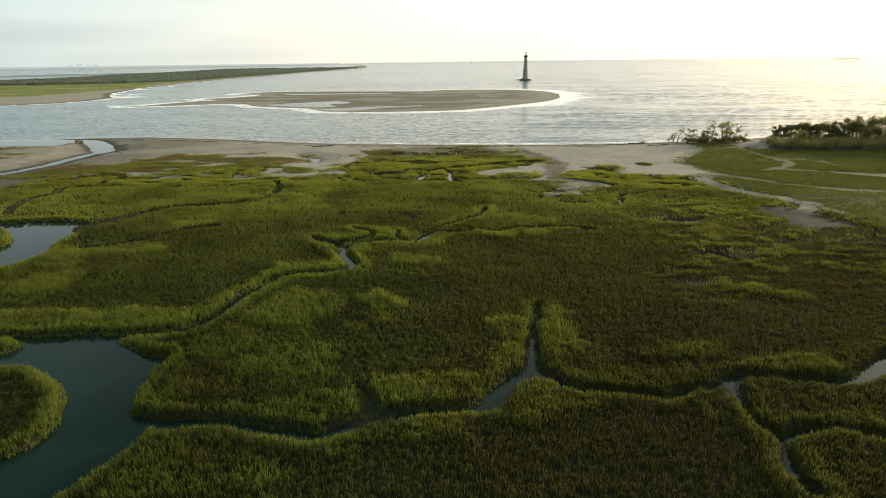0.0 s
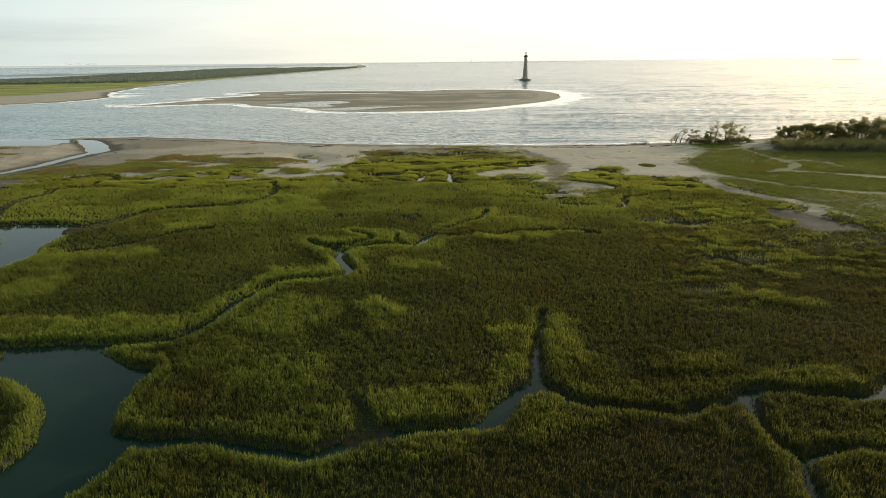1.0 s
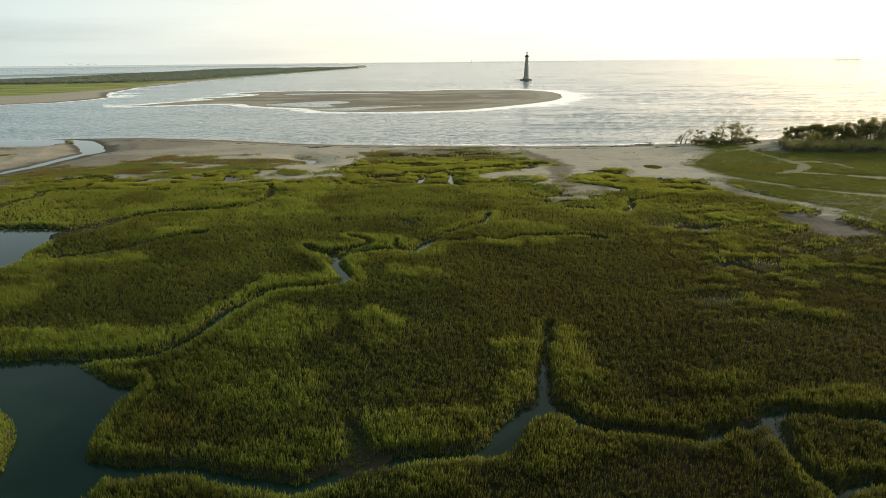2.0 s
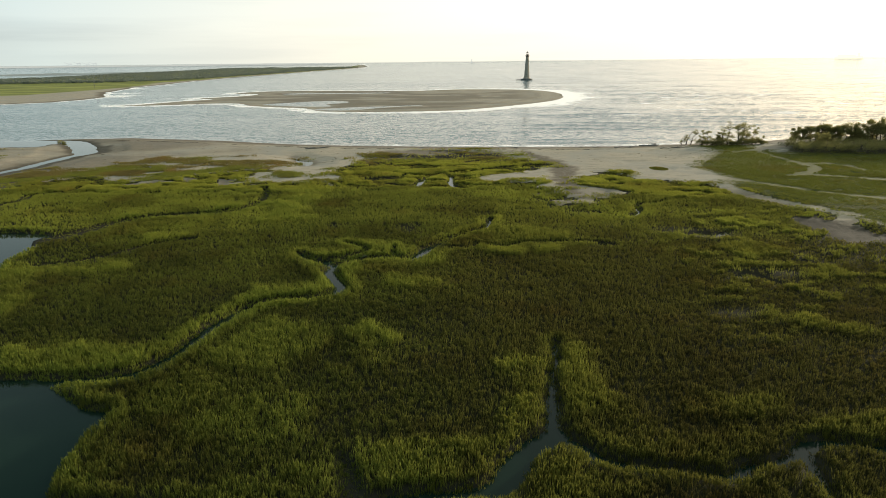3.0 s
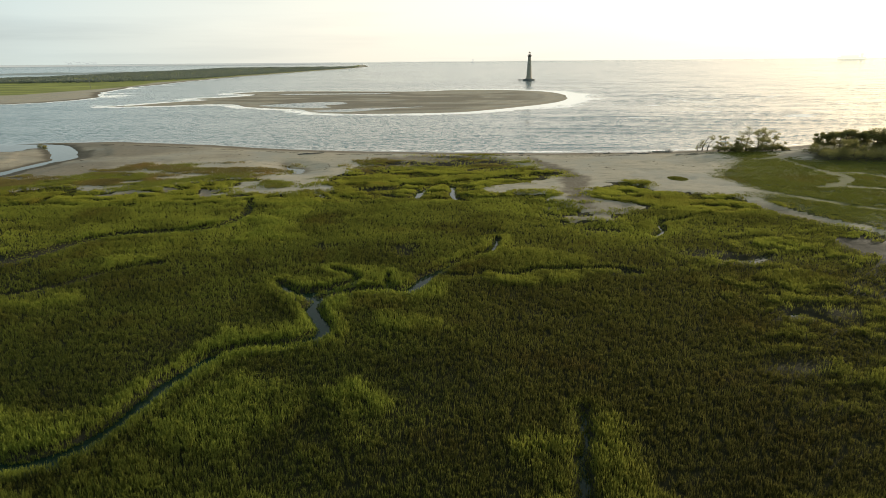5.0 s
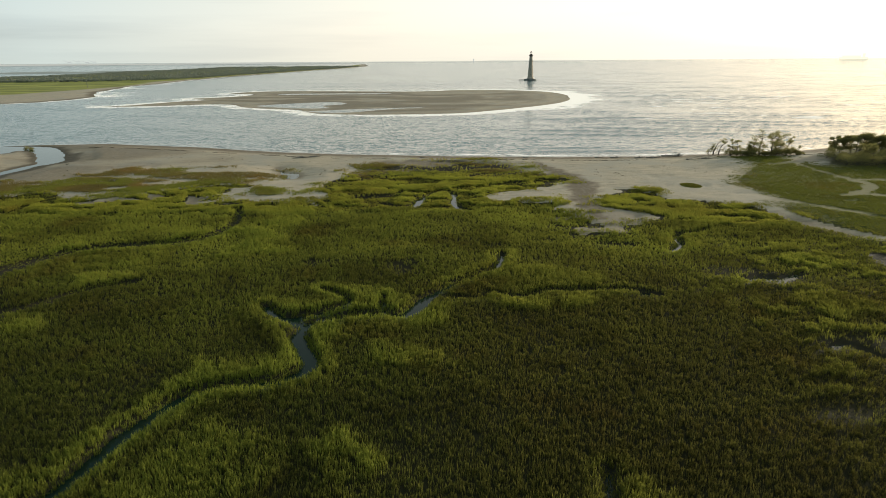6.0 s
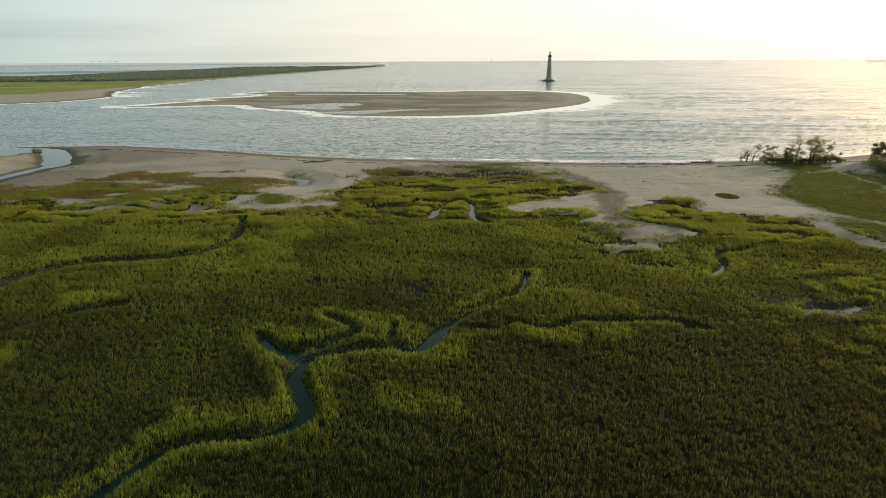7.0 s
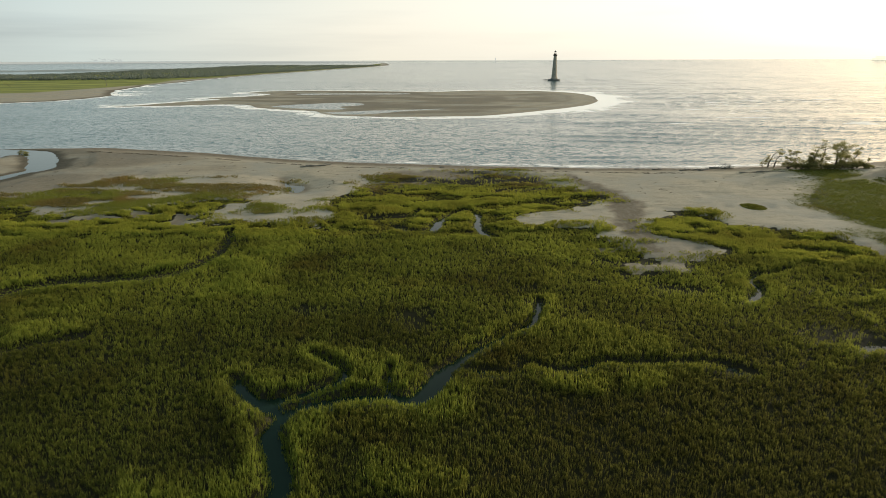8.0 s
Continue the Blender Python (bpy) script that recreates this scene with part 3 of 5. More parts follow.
LOBES = {
    'pond_bank': (0.9, [(-67.0, 82.0), (-56.8, 82.5), (-45.8, 83.4), (-38.0, 83.7), (-36.5, 89.2), (-32.1, 95.9), (-30.8, 101.9), (-23.2, 105.7), (-18.9, 104.2), (-18.2, 100.4), (-26.0, 99.3), (-30.1, 95.8), (-32.1, 89.9), (-34.2, 83.2), (-36.2, 77.3), (-38.4, 75.1), (-49.2, 74.1), (-61.4, 74.3)]),
    'lea_west': (0.62, [(-33.6, 71.4), (-30.6, 77.9), (-28.8, 85.4), (-25.9, 91.6), (-20.0, 90.7), (-15.7, 87.6), (-13.8, 81.8), (-15.4, 78.6), (-16.6, 74.8), (-12.8, 69.4), (-11.4, 63.3), (-8.0, 59.2), (-7.2, 55.4), (-9.5, 52.9), (-14.2, 52.2), (-21.8, 53.5), (-27.6, 55.5), (-32.2, 54.7), (-32.6, 58.2), (-32.4, 63.5)]),
    'lobe_a': (0.9, [(-12.3, 89.5), (-8.7, 90.5), (-6.5, 87.4), (-5.0, 85.0), (-5.3, 82.7), (-6.9, 81.7), (-6.6, 78.5), (-8.2, 77.5), (-9.9, 81.7), (-11.7, 85.1)]),
    'lobe_b': (0.8, [(-14.0, 78.2), (-11.9, 77.6), (-10.3, 75.6), (-10.6, 74.3), (-13.1, 75.1)]),
    'lobe_c': (0.8, [(-7.5, 65.9), (-4.7, 66.5), (-2.5, 65.8), (-2.4, 64.6), (-7.3, 64.0)]),
    'lobe_d': (0.8, [(-0.0, 65.8), (2.1, 66.4), (2.5, 64.6), (0.4, 63.9)]),
    'bank_south': (0.85, [(-8.3, 60.8), (-3.0, 62.9), (2.5, 63.4), (6.6, 62.4), (7.8, 61.0), (6.3, 57.9), (2.4, 55.3), (-3.7, 55.0), (-6.7, 53.9)]),
    'lobe_e': (0.9, [(7.9, 77.9), (10.9, 79.3), (14.5, 78.2), (13.3, 72.5), (10.1, 71.5), (8.0, 73.5)]),
    'lobe_f': (0.9, [(6.6, 70.0), (10.0, 70.5), (12.1, 68.8), (11.9, 64.5), (9.4, 63.4), (6.7, 64.5)]),
    'lobe_g': (0.95, [(15.7, 81.3), (18.9, 82.3), (19.6, 77.1), (19.3, 71.0), (21.6, 67.7), (24.1, 64.4), (28.5, 62.9), (27.7, 58.9), (21.8, 58.3), (15.7, 60.1), (13.1, 62.8), (14.5, 70.8)]),
    'lobe_h': (0.9, [(26.8, 69.8), (29.0, 71.1), (32.6, 70.5), (35.1, 71.2), (38.9, 70.5), (37.9, 67.2), (33.6, 65.4), (29.3, 65.2), (26.0, 66.1)]),
    'lobe_i': (0.95, [(29.0, 64.3), (33.0, 64.0), (36.9, 65.1), (41.6, 66.9), (46.9, 66.8), (49.5, 66.3), (49.8, 62.9), (48.3, 61.1), (42.6, 61.4), (35.3, 61.4), (28.4, 60.8)]),
    'lobe_j': (0.45, [(35.9, 59.9), (42.2, 60.7), (46.9, 59.8), (54.1, 61.9), (46.5, 51.0), (41.2, 50.5), (37.6, 50.1), (35.6, 50.5), (34.6, 52.6), (35.6, 56.4)]),
    'lobe_k': (0.45, [(36.2, 48.6), (39.9, 49.3), (43.9, 47.3), (39.0, 40.2), (32.0, 40.2), (32.7, 43.2), (34.2, 46.4)]),
    'lobe_l': (0.45, [(27.5, 56.5), (31.7, 57.7), (33.7, 56.4), (32.8, 53.1), (33.1, 50.1), (32.9, 46.4), (32.7, 43.2), (33.0, 40.2), (30.6, 40.2), (30.2, 43.2), (30.7, 47.3), (30.3, 50.1), (28.2, 52.1)]),
    'lobe_m': (0.85, [(6.7, 54.4), (9.6, 59.1), (13.0, 60.1), (14.6, 57.8), (18.9, 57.2), (18.2, 54.3), (13.0, 52.2), (9.5, 51.7)]),
    'lobe_n': (0.8, [(6.5, 43.2), (9.5, 42.8), (12.9, 42.4), (12.6, 40.7), (9.1, 40.2), (6.4, 41.8)]),
    'lobe_o': (0.6, [(3.3, 49.8), (5.0, 49.3), (5.8, 46.6), (6.1, 44.5), (4.5, 44.9), (3.5, 47.0)]),
    'lea_south': (0.75, [(-29.7, 41.9), (-28.7, 46.7), (-28.7, 51.5), (-24.3, 52.2), (-18.1, 51.4), (-15.3, 49.9), (-15.0, 46.7), (-13.1, 40.3), (-29.3, 40.3)]),
    'lobe_p': (0.8, [(-12.3, 49.4), (-7.9, 50.3), (-3.5, 52.8), (3.6, 53.1), (6.1, 53.8), (6.5, 51.7), (2.4, 49.8), (-0.9, 48.9), (-6.4, 48.0), (-10.6, 46.7)]),
    'lea_pond': (0.6, [(-81.1, 101.5), (-82.5, 113.0), (-76.0, 117.5), (-63.6, 119.3), (-56.2, 116.2), (-59.6, 111.2), (-71.3, 107.9), (-64.2, 99.5), (-62.3, 88.4), (-70.0, 86.1)]),
    'mound_east': (0.9, [(50.5, 91.4), (54.5, 92.2), (55.8, 89.3), (60.7, 88.2), (58.9, 85.1), (54.1, 85.9), (49.6, 87.6)]),
    'mound_far_east': (0.9, [(55.2, 126.0), (62.5, 128.6), (66.2, 125.6), (63.6, 119.9), (56.8, 117.9), (54.7, 121.4)]),
    'loop_islet': (0.95, [(-26.0, 123.8), (-23.4, 124.2), (-18.3, 125.8), (-16.7, 125.1), (-15.4, 122.5), (-16.9, 120.5), (-20.4, 119.1), (-23.7, 119.2), (-25.7, 121.1)]),
    'loop_bank': (1.0, [(-16.4, 130.1), (-13.5, 130.3), (-10.8, 127.3), (-9.0, 124.8), (-8.9, 121.4), (-12.8, 119.7), (-16.5, 118.7), (-19.2, 117.7), (-19.2, 119.2), (-14.9, 120.3), (-13.3, 121.9), (-13.8, 124.6), (-15.7, 127.1)]),
    'bend_bank': (0.8, [(-18.2, 113.6), (-15.8, 115.9), (-12.4, 117.3), (-7.4, 117.1), (-3.8, 118.3), (-2.9, 124.3), (1.9, 125.2), (2.5, 121.3), (0.5, 118.8), (1.2, 115.5), (-2.4, 114.3), (-5.7, 112.7), (-11.1, 111.0), (-15.4, 109.9)]),
    'bend_lobe': (0.6, [(-9.5, 111.3), (-6.6, 110.3), (-4.3, 109.3), (-1.0, 107.6), (1.1, 105.5), (1.6, 103.3), (-2.7, 102.4), (-8.7, 103.7), (-10.3, 106.7)]),
    'creek_lobe': (0.9, [(-31.2, 105.0), (-29.5, 105.7), (-26.1, 105.4), (-22.6, 105.8), (-19.6, 106.3), (-18.3, 104.0), (-18.5, 101.7), (-29.5, 101.3)]),
    'creek_bank': (0.8, [(-25.8, 116.3), (-23.5, 116.9), (-21.5, 115.6), (-20.3, 111.6), (-18.9, 106.3), (-18.1, 103.3), (-19.8, 104.0), (-21.4, 109.6), (-24.6, 113.4)]),
    'east_lobe_a': (0.9, [(5.6, 125.7), (8.1, 127.2), (10.8, 126.7), (12.6, 125.0), (16.1, 125.8), (17.5, 124.5), (16.4, 120.7), (11.3, 120.7), (5.8, 123.4)]),
    'east_lobe_b': (0.75, [(18.5, 125.9), (21.7, 126.8), (24.3, 126.2), (22.7, 122.2), (18.2, 120.8)]),
    'east_lobe_c': (0.85, [(25.7, 127.6), (29.4, 129.3), (31.9, 128.6), (31.3, 126.2), (26.1, 125.6)]),
    'east_lobe_d': (0.8, [(37.1, 128.1), (40.2, 129.0), (40.5, 127.6), (37.0, 126.4)]),
    'east_lea': (0.5, [(0.1, 128.3), (3.4, 132.9), (8.3, 137.6), (13.4, 140.3), (20.5, 140.0), (27.1, 135.6), (27.0, 130.7), (19.6, 129.1), (11.1, 128.5), (5.5, 129.5)]),
    'ditch_bank': (0.95, [(-79.3, 152.1), (-75.4, 153.6), (-69.1, 151.7), (-66.5, 155.4), (-60.1, 156.5), (-55.5, 163.5), (-50.9, 165.4), (-49.6, 172.6), (-46.8, 167.3), (-46.1, 159.2), (-49.4, 153.3), (-59.2, 151.5), (-67.3, 149.1), (-74.4, 145.9)]),
    'ditch_lobe': (0.8, [(-45.6, 165.6), (-42.2, 168.1), (-38.1, 164.2), (-33.5, 158.2), (-30.8, 152.7), (-30.5, 148.8), (-35.5, 147.4), (-40.2, 145.4), (-44.6, 147.1), (-42.1, 152.2), (-42.5, 157.8)]),
    'west_lobe': (0.8, [(-63.9, 134.6), (-60.8, 137.2), (-54.7, 136.9), (-52.2, 134.1), (-55.5, 131.9), (-60.6, 128.3)]),
    'ditch_lea': (0.6, [(-72.6, 143.6), (-69.0, 146.1), (-61.6, 147.6), (-54.0, 149.2), (-52.3, 144.4), (-56.4, 140.9), (-63.5, 138.5), (-67.7, 137.3)]),
    'wash_lobe': (0.8, [(-44.6, 174.7), (-36.0, 177.1), (-32.7, 169.6), (-38.1, 165.9)]),
}
SHORE = [(-531, 327), (-323, 310), (-220, 308), (-191, 315), (-162, 318), (-112, 304), (-74, 290), (-39, 281), (3, 275), (42, 272), (81, 273), (108, 277), (146, 286), (167, 296), (226, 310), (384, 343), (611, 369)]
BAR = [(-302, 562), (-258, 572), (-216, 589), (-190, 579), (-176, 553), (-148, 533), (-117, 517), (-110, 504), (-102, 490), (-84, 477), (-52, 471), (-13, 475), (10, 482), (35, 506), (63, 537), (85, 566), (103, 600), (118, 654), (123, 710), (117, 759), (96, 797), (65, 818), (10, 826), (-38, 799), (-93, 807), (-166, 822), (-210, 826), (-248, 810), (-262, 771), (-230, 756), (-226, 724), (-246, 693), (-268, 674), (-244, 652), (-264, 627), (-276, 596), (-288, 572)]
BAR_POOL = [(-168, 563), (-158, 579), (-129, 603), (-109, 607), (-93, 589), (-95, 572), (-109, 560), (-98, 533), (-121, 533), (-143, 544)]
BAR_POOL_SOUTH = [(-108, 502), (-98, 509), (-79, 520), (-53, 528), (-33, 536), (-7, 545), (-32, 528), (-51, 515), (-60, 505), (-74, 490), (-94, 490)]
BAR_GUT = [(-198, 758), (-153, 760), (-78, 762), (-76, 745), (-149, 741), (-193, 739)]
COAST = [(-747, 491), (-488, 549), (-432, 601), (-405, 625), (-394, 668), (-400, 717), (-426, 776), (-461, 831), (-468, 877), (-510, 1000), (-512, 1080), (-541, 1257), (-548, 1411), (-568, 1668), (-561, 1871), (-571, 2356), (-571, 2696), (-479, 3640)]
COAST_GREEN = [(-1000, 690), (-545, 746), (-513, 758), (-510, 826), (-517, 925), (-525, 1010), (-572, 1227), (-572, 1316), (-574, 1466), (-590, 1757), (-585, 2087), (-590, 2735), (-520, 3500)]
COAST_WOOD = [(-1700, 1100), (-911, 1213), (-794, 1207), (-699, 1235), (-620, 1300), (-602, 1379), (-589, 1518), (-600, 1757), (-590, 2087), (-595, 2735), (-510, 3500)]
BACK_WATER = [(-2738, 1300), (-1250, 1440), (-1080, 1600), (-1150, 2150), (-1180, 2700), (-1200, 3300)]

# ---- fields of the land ----
def smooth_line(pts, steps=4, closed=False):
    p = np.array(pts, float)
    n = len(p)
    out = []
    for i in range(n if closed else n - 1):
        a, b, c, d = (p[j % n] if closed else p[min(max(j, 0), n - 1)] for j in (i - 1, i, i + 1, i + 2))
        for s in range(steps):
            u = s / steps
            out.append(0.5 * (2 * b + (c - a) * u + (2 * a - 5 * b + 4 * c - d) * u * u + (3 * b - a - 3 * c + d) * u ** 3))
    if not closed:
        out.append(p[-1])
    return np.array(out)


def hash01(i, j, seed):
    h = np.sin(i * 127.1 + j * 311.7 + seed * 74.7) * 43758.5453
    return h - np.floor(h)


def value_noise(x, y, size, seed=0):
    x, y = x / size, y / size
    i, j = np.floor(x), np.floor(y)
    u, v = x - i, y - j
    u, v = u * u * (3 - 2 * u), v * v * (3 - 2 * v)
    a = hash01(i, j, seed) * (1 - u) + hash01(i + 1, j, seed) * u
    b = hash01(i, j + 1, seed) * (1 - u) + hash01(i + 1, j + 1, seed) * u
    return a * (1 - v) + b * v


def fractal(x, y, size, seed=0, octaves=3):
    s = sum(value_noise(x, y, size / 2 ** k, seed + k) / 2 ** k for k in range(octaves))
    return s / (2 - 2 ** (1 - octaves))


def step01(v, a, b):
    t = np.clip((v - a) / (b - a), 0, 1)
    return t * t * (3 - 2 * t)


def line_distance(x, y, line, reach=14.0):
    """Distance to a line of (x, y, width), less half the width; reach where it is farther."""
    out = np.full(x.shape, reach)
    near = np.flatnonzero((x > line[:, 0].min() - reach) & (x < line[:, 0].max() + reach) & (y > line[:, 1].min() - reach) & (y < line[:, 1].max() + reach))
    if not len(near):
        return out
    px, py, best = x[near], y[near], np.full(len(near), reach)
    for a, b in zip(line[:-1], line[1:]):
        d = b[:2] - a[:2]
        t = np.clip(((px - a[0]) * d[0] + (py - a[1]) * d[1]) / max(d @ d, 1e-9), 0, 1)
        w = a[2] + (b[2] - a[2]) * t
        best = np.minimum(best, np.hypot(px - a[0] - d[0] * t, py - a[1] - d[1] * t) - w / 2)
    out[near] = best
    return out


def area_distance(x, y, ring):
    """Signed distance to a closed outline, negative inside."""
    best, inside = np.full(x.shape, 1e9), np.zeros(x.shape, bool)
    for a, b in zip(ring, np.roll(ring, -1, 0)):
        d = b - a
        t = np.clip(((x - a[0]) * d[0] + (y - a[1]) * d[1]) / max(d @ d, 1e-9), 0, 1)
        best = np.minimum(best, (x - a[0] - d[0] * t) ** 2 + (y - a[1] - d[1] * t) ** 2)
        if a[1] != b[1]:
            inside ^= ((a[1] > y) != (b[1] > y)) & (x < a[0] + (y - a[1]) * d[0] / d[1])
    return np.where(inside, -1, 1) * np.sqrt(best)


def area_near(x, y, ring, reach=25.0):
    out = np.full(x.shape, reach)
    near = np.flatnonzero((x > ring[:, 0].min() - reach) & (x < ring[:, 0].max() + reach) & (y > ring[:, 1].min() - reach) & (y < ring[:, 1].max() + reach))
    if len(near):
        out[near] = np.minimum(area_distance(x[near], y[near], ring), reach)
    return out


WIDE_WATERS = ("inlet",)
NARROW = {"creek_main": 0.5, "creek_arm": 0.5, "creek_loop": 0.5, "creek_notch": 0.5, "creek_east": 0.30, "creek_south": 0.54, "creek_south_branch": 0.36, "creek_southeast": 0.38, "creek_east_reach": 0.62, "creek_fork": 0.42}
CREEK_LINES = {k: smooth_line([(x, y, w * NARROW.get(k, 1.0)) for x, y, w in v]) for k, v in CREEKS.items()}
WASH_RING = smooth_line([(31.5, 259.2), (35.6, 245.7), (39.9, 233.1), (42.8, 220.7), (43.8, 204.5), (40.9, 193.0), (38.3, 179.8), (38.4, 168.3), (36.3, 165.0), (34.9, 171.5), (33.5, 179.6), (32.9, 190.3), (34.7, 204.2), (35.8, 220.4), (32.4, 236.9)], 3, True)
POOL_RING = smooth_line([(-60.7, 249.1), (-58.0, 244.5), (-54.6, 238.0), (-52.9, 239.3), (-50.2, 237.7), (-49.1, 231.9), (-49.5, 228.0), (-51.9, 228.7), (-54.6, 233.4), (-58.0, 242.5)], 3, True)
POND_RINGS = [smooth_line(v, 3, True) for v in PONDS.values()]
TRACK_LINES = [smooth_line([(x, y, 0.5 * w) for x, y, w in v]) for v in TRACKS.values()]
MUD_FLAT = smooth_line([(-175, 205), (-162.6, 216.7), (-149.6, 215.9), (-140.2, 222.7), (-131.9, 204.6), (-128.7, 190.6), (-140.0, 176.8), (-180, 165)], 3, True)
ISLET_RINGS = [smooth_line(v, 3, True) for v in ISLETS.values()]
LOBE_RINGS = [(weight, smooth_line(v, 2, True)) for weight, v in LOBES.values()]
MARSH_RING = np.array(GREENS["marsh_edge"] + GREENS["marsh_edge_beach"][:-1] + [(88, 160), (98, 128), (112, 112), (200, 70), (400, -50), (400, -500), (-500, -500), (-500, 140)], float)
DUNE_RINGS = [smooth_line(GREENS[k], 3, True) for k in ("dune_west", "dune_mid", "bar_bush")]
GROVE_RING = smooth_line(GREENS["grove"], 3, True)
MEADOW_RINGS = [smooth_line(GREENS[k], 3, True) for k in ("meadow_east", "meadow_south")]
PAN_RINGS = [smooth_line(v, 3, True) for v in PANS.values()]
LAND_RING = np.array(SHORE + [(4900, 900), (4900, -4900), (-4900, -4900), (-4900, 350)], float)
BAR_RING = smooth_line(BAR, 3, True)
BAR_POOLS = [smooth_line(v, 3, True) for v in (BAR_POOL, BAR_POOL_SOUTH, BAR_GUT)]
COAST_RING = np.array(COAST + [(-700, 4900), (-4900, 4900), (-4900, 450)], float)
WOOD_RING = np.array(COAST_WOOD + [(-640, 3540)] + BACK_WATER[::-1], float)
GREEN_RING = np.array(COAST_GREEN + [(-700, 4900), (-4900, 4900), (-4900, 600)], float)
BACK_RING = np.array(BACK_WATER + [(-620, 3560), (-560, 4900), (-4900, 4900), (-4900, 1500)], float)


def lift(x, y):
    """The far sheet of sea and land climbs gently to the true height of the horizon."""
    r = np.hypot(x, y)
    return 30 * np.clip((r - 2500) / 2400, 0, 1.02) ** 2


def land(x, y):
    """Height and surface of the land at many places at once."""
    f = {}
    wob = fractal(x, y, 3.0, 3) - 0.5
    wide = fractal(x, y, 22.0, 9) - 0.5
    near_sea = -area_distance(x, y, LAND_RING) + wide * 3
    bar = -area_distance(x, y, BAR_RING) + (fractal(x, y, 30.0, 21) - 0.5) * 4 + 2
    pool = np.minimum.reduce([area_near(x, y, r, 60) for r in BAR_POOLS]) + (fractal(x, y, 30.0, 23) - 0.5) * 3
    coast = -area_distance(x, y, COAST_RING) + (fractal(x, y, 60.0, 31) - 0.5) * 14
    back = area_distance(x, y, BACK_RING)
    z_near = np.clip(0.06 * near_sea, -2.0, 0.95)
    z_bar = np.minimum(np.clip(0.035 * bar, -2.0, 0.55), np.clip(0.02 * pool, -0.2, 9))
    z_coast = np.where(back < 0, -1.0, np.clip(0.03 * coast, -2.0, 0.9))
    z = np.maximum.reduce([z_near, z_bar, z_coast])
    rag = fractal(x * 0.5, y, 11.0, 91, 4) - 0.5
    marsh = area_distance(x, y, MARSH_RING) + wob * 5 + rag * 10
    dune = np.minimum.reduce([area_near(x, y, r) for r in DUNE_RINGS]) + wob * 6 + rag * 22
    meadow = np.minimum.reduce([area_near(x, y, r) for r in MEADOW_RINGS]) + wob * 2 + rag * 5
    pan = np.minimum.reduce([area_near(x, y, r) for r in PAN_RINGS]) + wob * 6 + rag * 4
    bare = (fractal(x * 0.45, y, 8.0, 95, 4) - 0.26 + 0.5 * step01(-marsh, 8, 26)) * 30
    pan = np.minimum(pan, np.where((y > 150) & (meadow > 2), bare, 25))
    track = np.minimum.reduce([line_distance(x, y, c) for c in TRACK_LINES]) + wob * 2.2 + rag * 3
    pan = np.minimum(pan, track)
    creek = np.minimum.reduce([line_distance(x, y, c) for c in CREEK_LINES.values()])
    ditch = np.minimum.reduce([line_distance(x, y, c) for k, c in CREEK_LINES.items() if k.startswith("ditch")])
    rill = np.minimum.reduce([line_distance(x, y, c) for k, c in CREEK_LINES.items() if k.startswith(("rill", "puddle", "creek_south_branch", "creek_east", "creek_arm"))])
    pond = np.minimum.reduce([area_near(x, y, r) for r in POND_RINGS])
    islet = np.minimum.reduce([area_near(x, y, r) for r in ISLET_RINGS])
    pond = np.maximum(pond, -islet)
    water = np.minimum(creek, pond) + wob * 0.9
    ruffle = (fractal(x, y, 2.6, 211) - 0.5) * 1.8 + wob * 1.2
    lobe = np.maximum.reduce([weight * step01(-area_near(x, y, ring, 8.0) + 1.3 * ruffle, -1.3, 1.8) for weight, ring in LOBE_RINGS])
    # cushions of dense grass with low wet ground between: broken ones in the east, almost closed towards the beach
    east = 0.5 * step01(x + wide * 30, 38, 58) * step01(y + wide * 20, 78, 96) * (1 - step01(y, 148, 165))
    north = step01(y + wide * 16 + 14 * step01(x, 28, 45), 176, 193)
    lump = fractal(x * 0.62 + wob * 1.5, y + wob * 1.5, np.where(north > east, 3.2, 2.0), 101, 4)
    cushion = np.where(north > east, step01(lump, 0.37, 0.50), step01(lump, 0.53, 0.62))
    zone = np.maximum(east, north) * step01(-marsh, -2, 2) * (1 - 0.85 * lobe)
    wash = area_near(x, y, WASH_RING)
    # marsh flat, a little lower than the sand; hummocks of sand inland
    z = np.where(near_sea > 0, z + step01(near_sea, 20, 40) * 0.22 * fractal(x, y, 14.0, 41), z)
    z = z + (0.5 + 0.12 * wide - z) * step01(-marsh, -4, 6) * (near_sea > 15)
    bank = np.where(water < 0, -0.1 - 0.5 * np.clip(-water / 1.5, 0, 1), -0.1 + 0.62 * step01(water, 0, 0.7))
    z = z + step01(-marsh, -2, 3) * step01(y, 90, 170) * 0.55 * (fractal(x * 0.5, y, 6.0, 97, 3) - 0.5)
    z = z + zone * (cushion * 0.28 - 0.20) * (1 - 0.5 * east)
    z = np.where(water < 1.2, np.minimum(z, np.maximum(bank, -0.7)), z)
    z = np.where(ditch < 2, np.maximum(z, 0.03), z)
    inlet = np.minimum.reduce([line_distance(x, y, CREEK_LINES[k]) for k in WIDE_WATERS] + [area_near(x, y, POND_RINGS[0])]) + (fractal(x, y, 5.0, 161, 3) - 0.5) * 4
    z = np.where(inlet < 13, np.minimum(z, np.clip(0.06 * inlet, -0.4, 9)), z)
    beach_pool = area_near(x, y, POOL_RING) + wob * 0.8
    z = np.where(beach_pool < 10, np.minimum(z, np.clip(0.11 * beach_pool, -0.3, 9)), z)
    f["z"] = z + lift(x, y)
    f["ditch"] = ditch
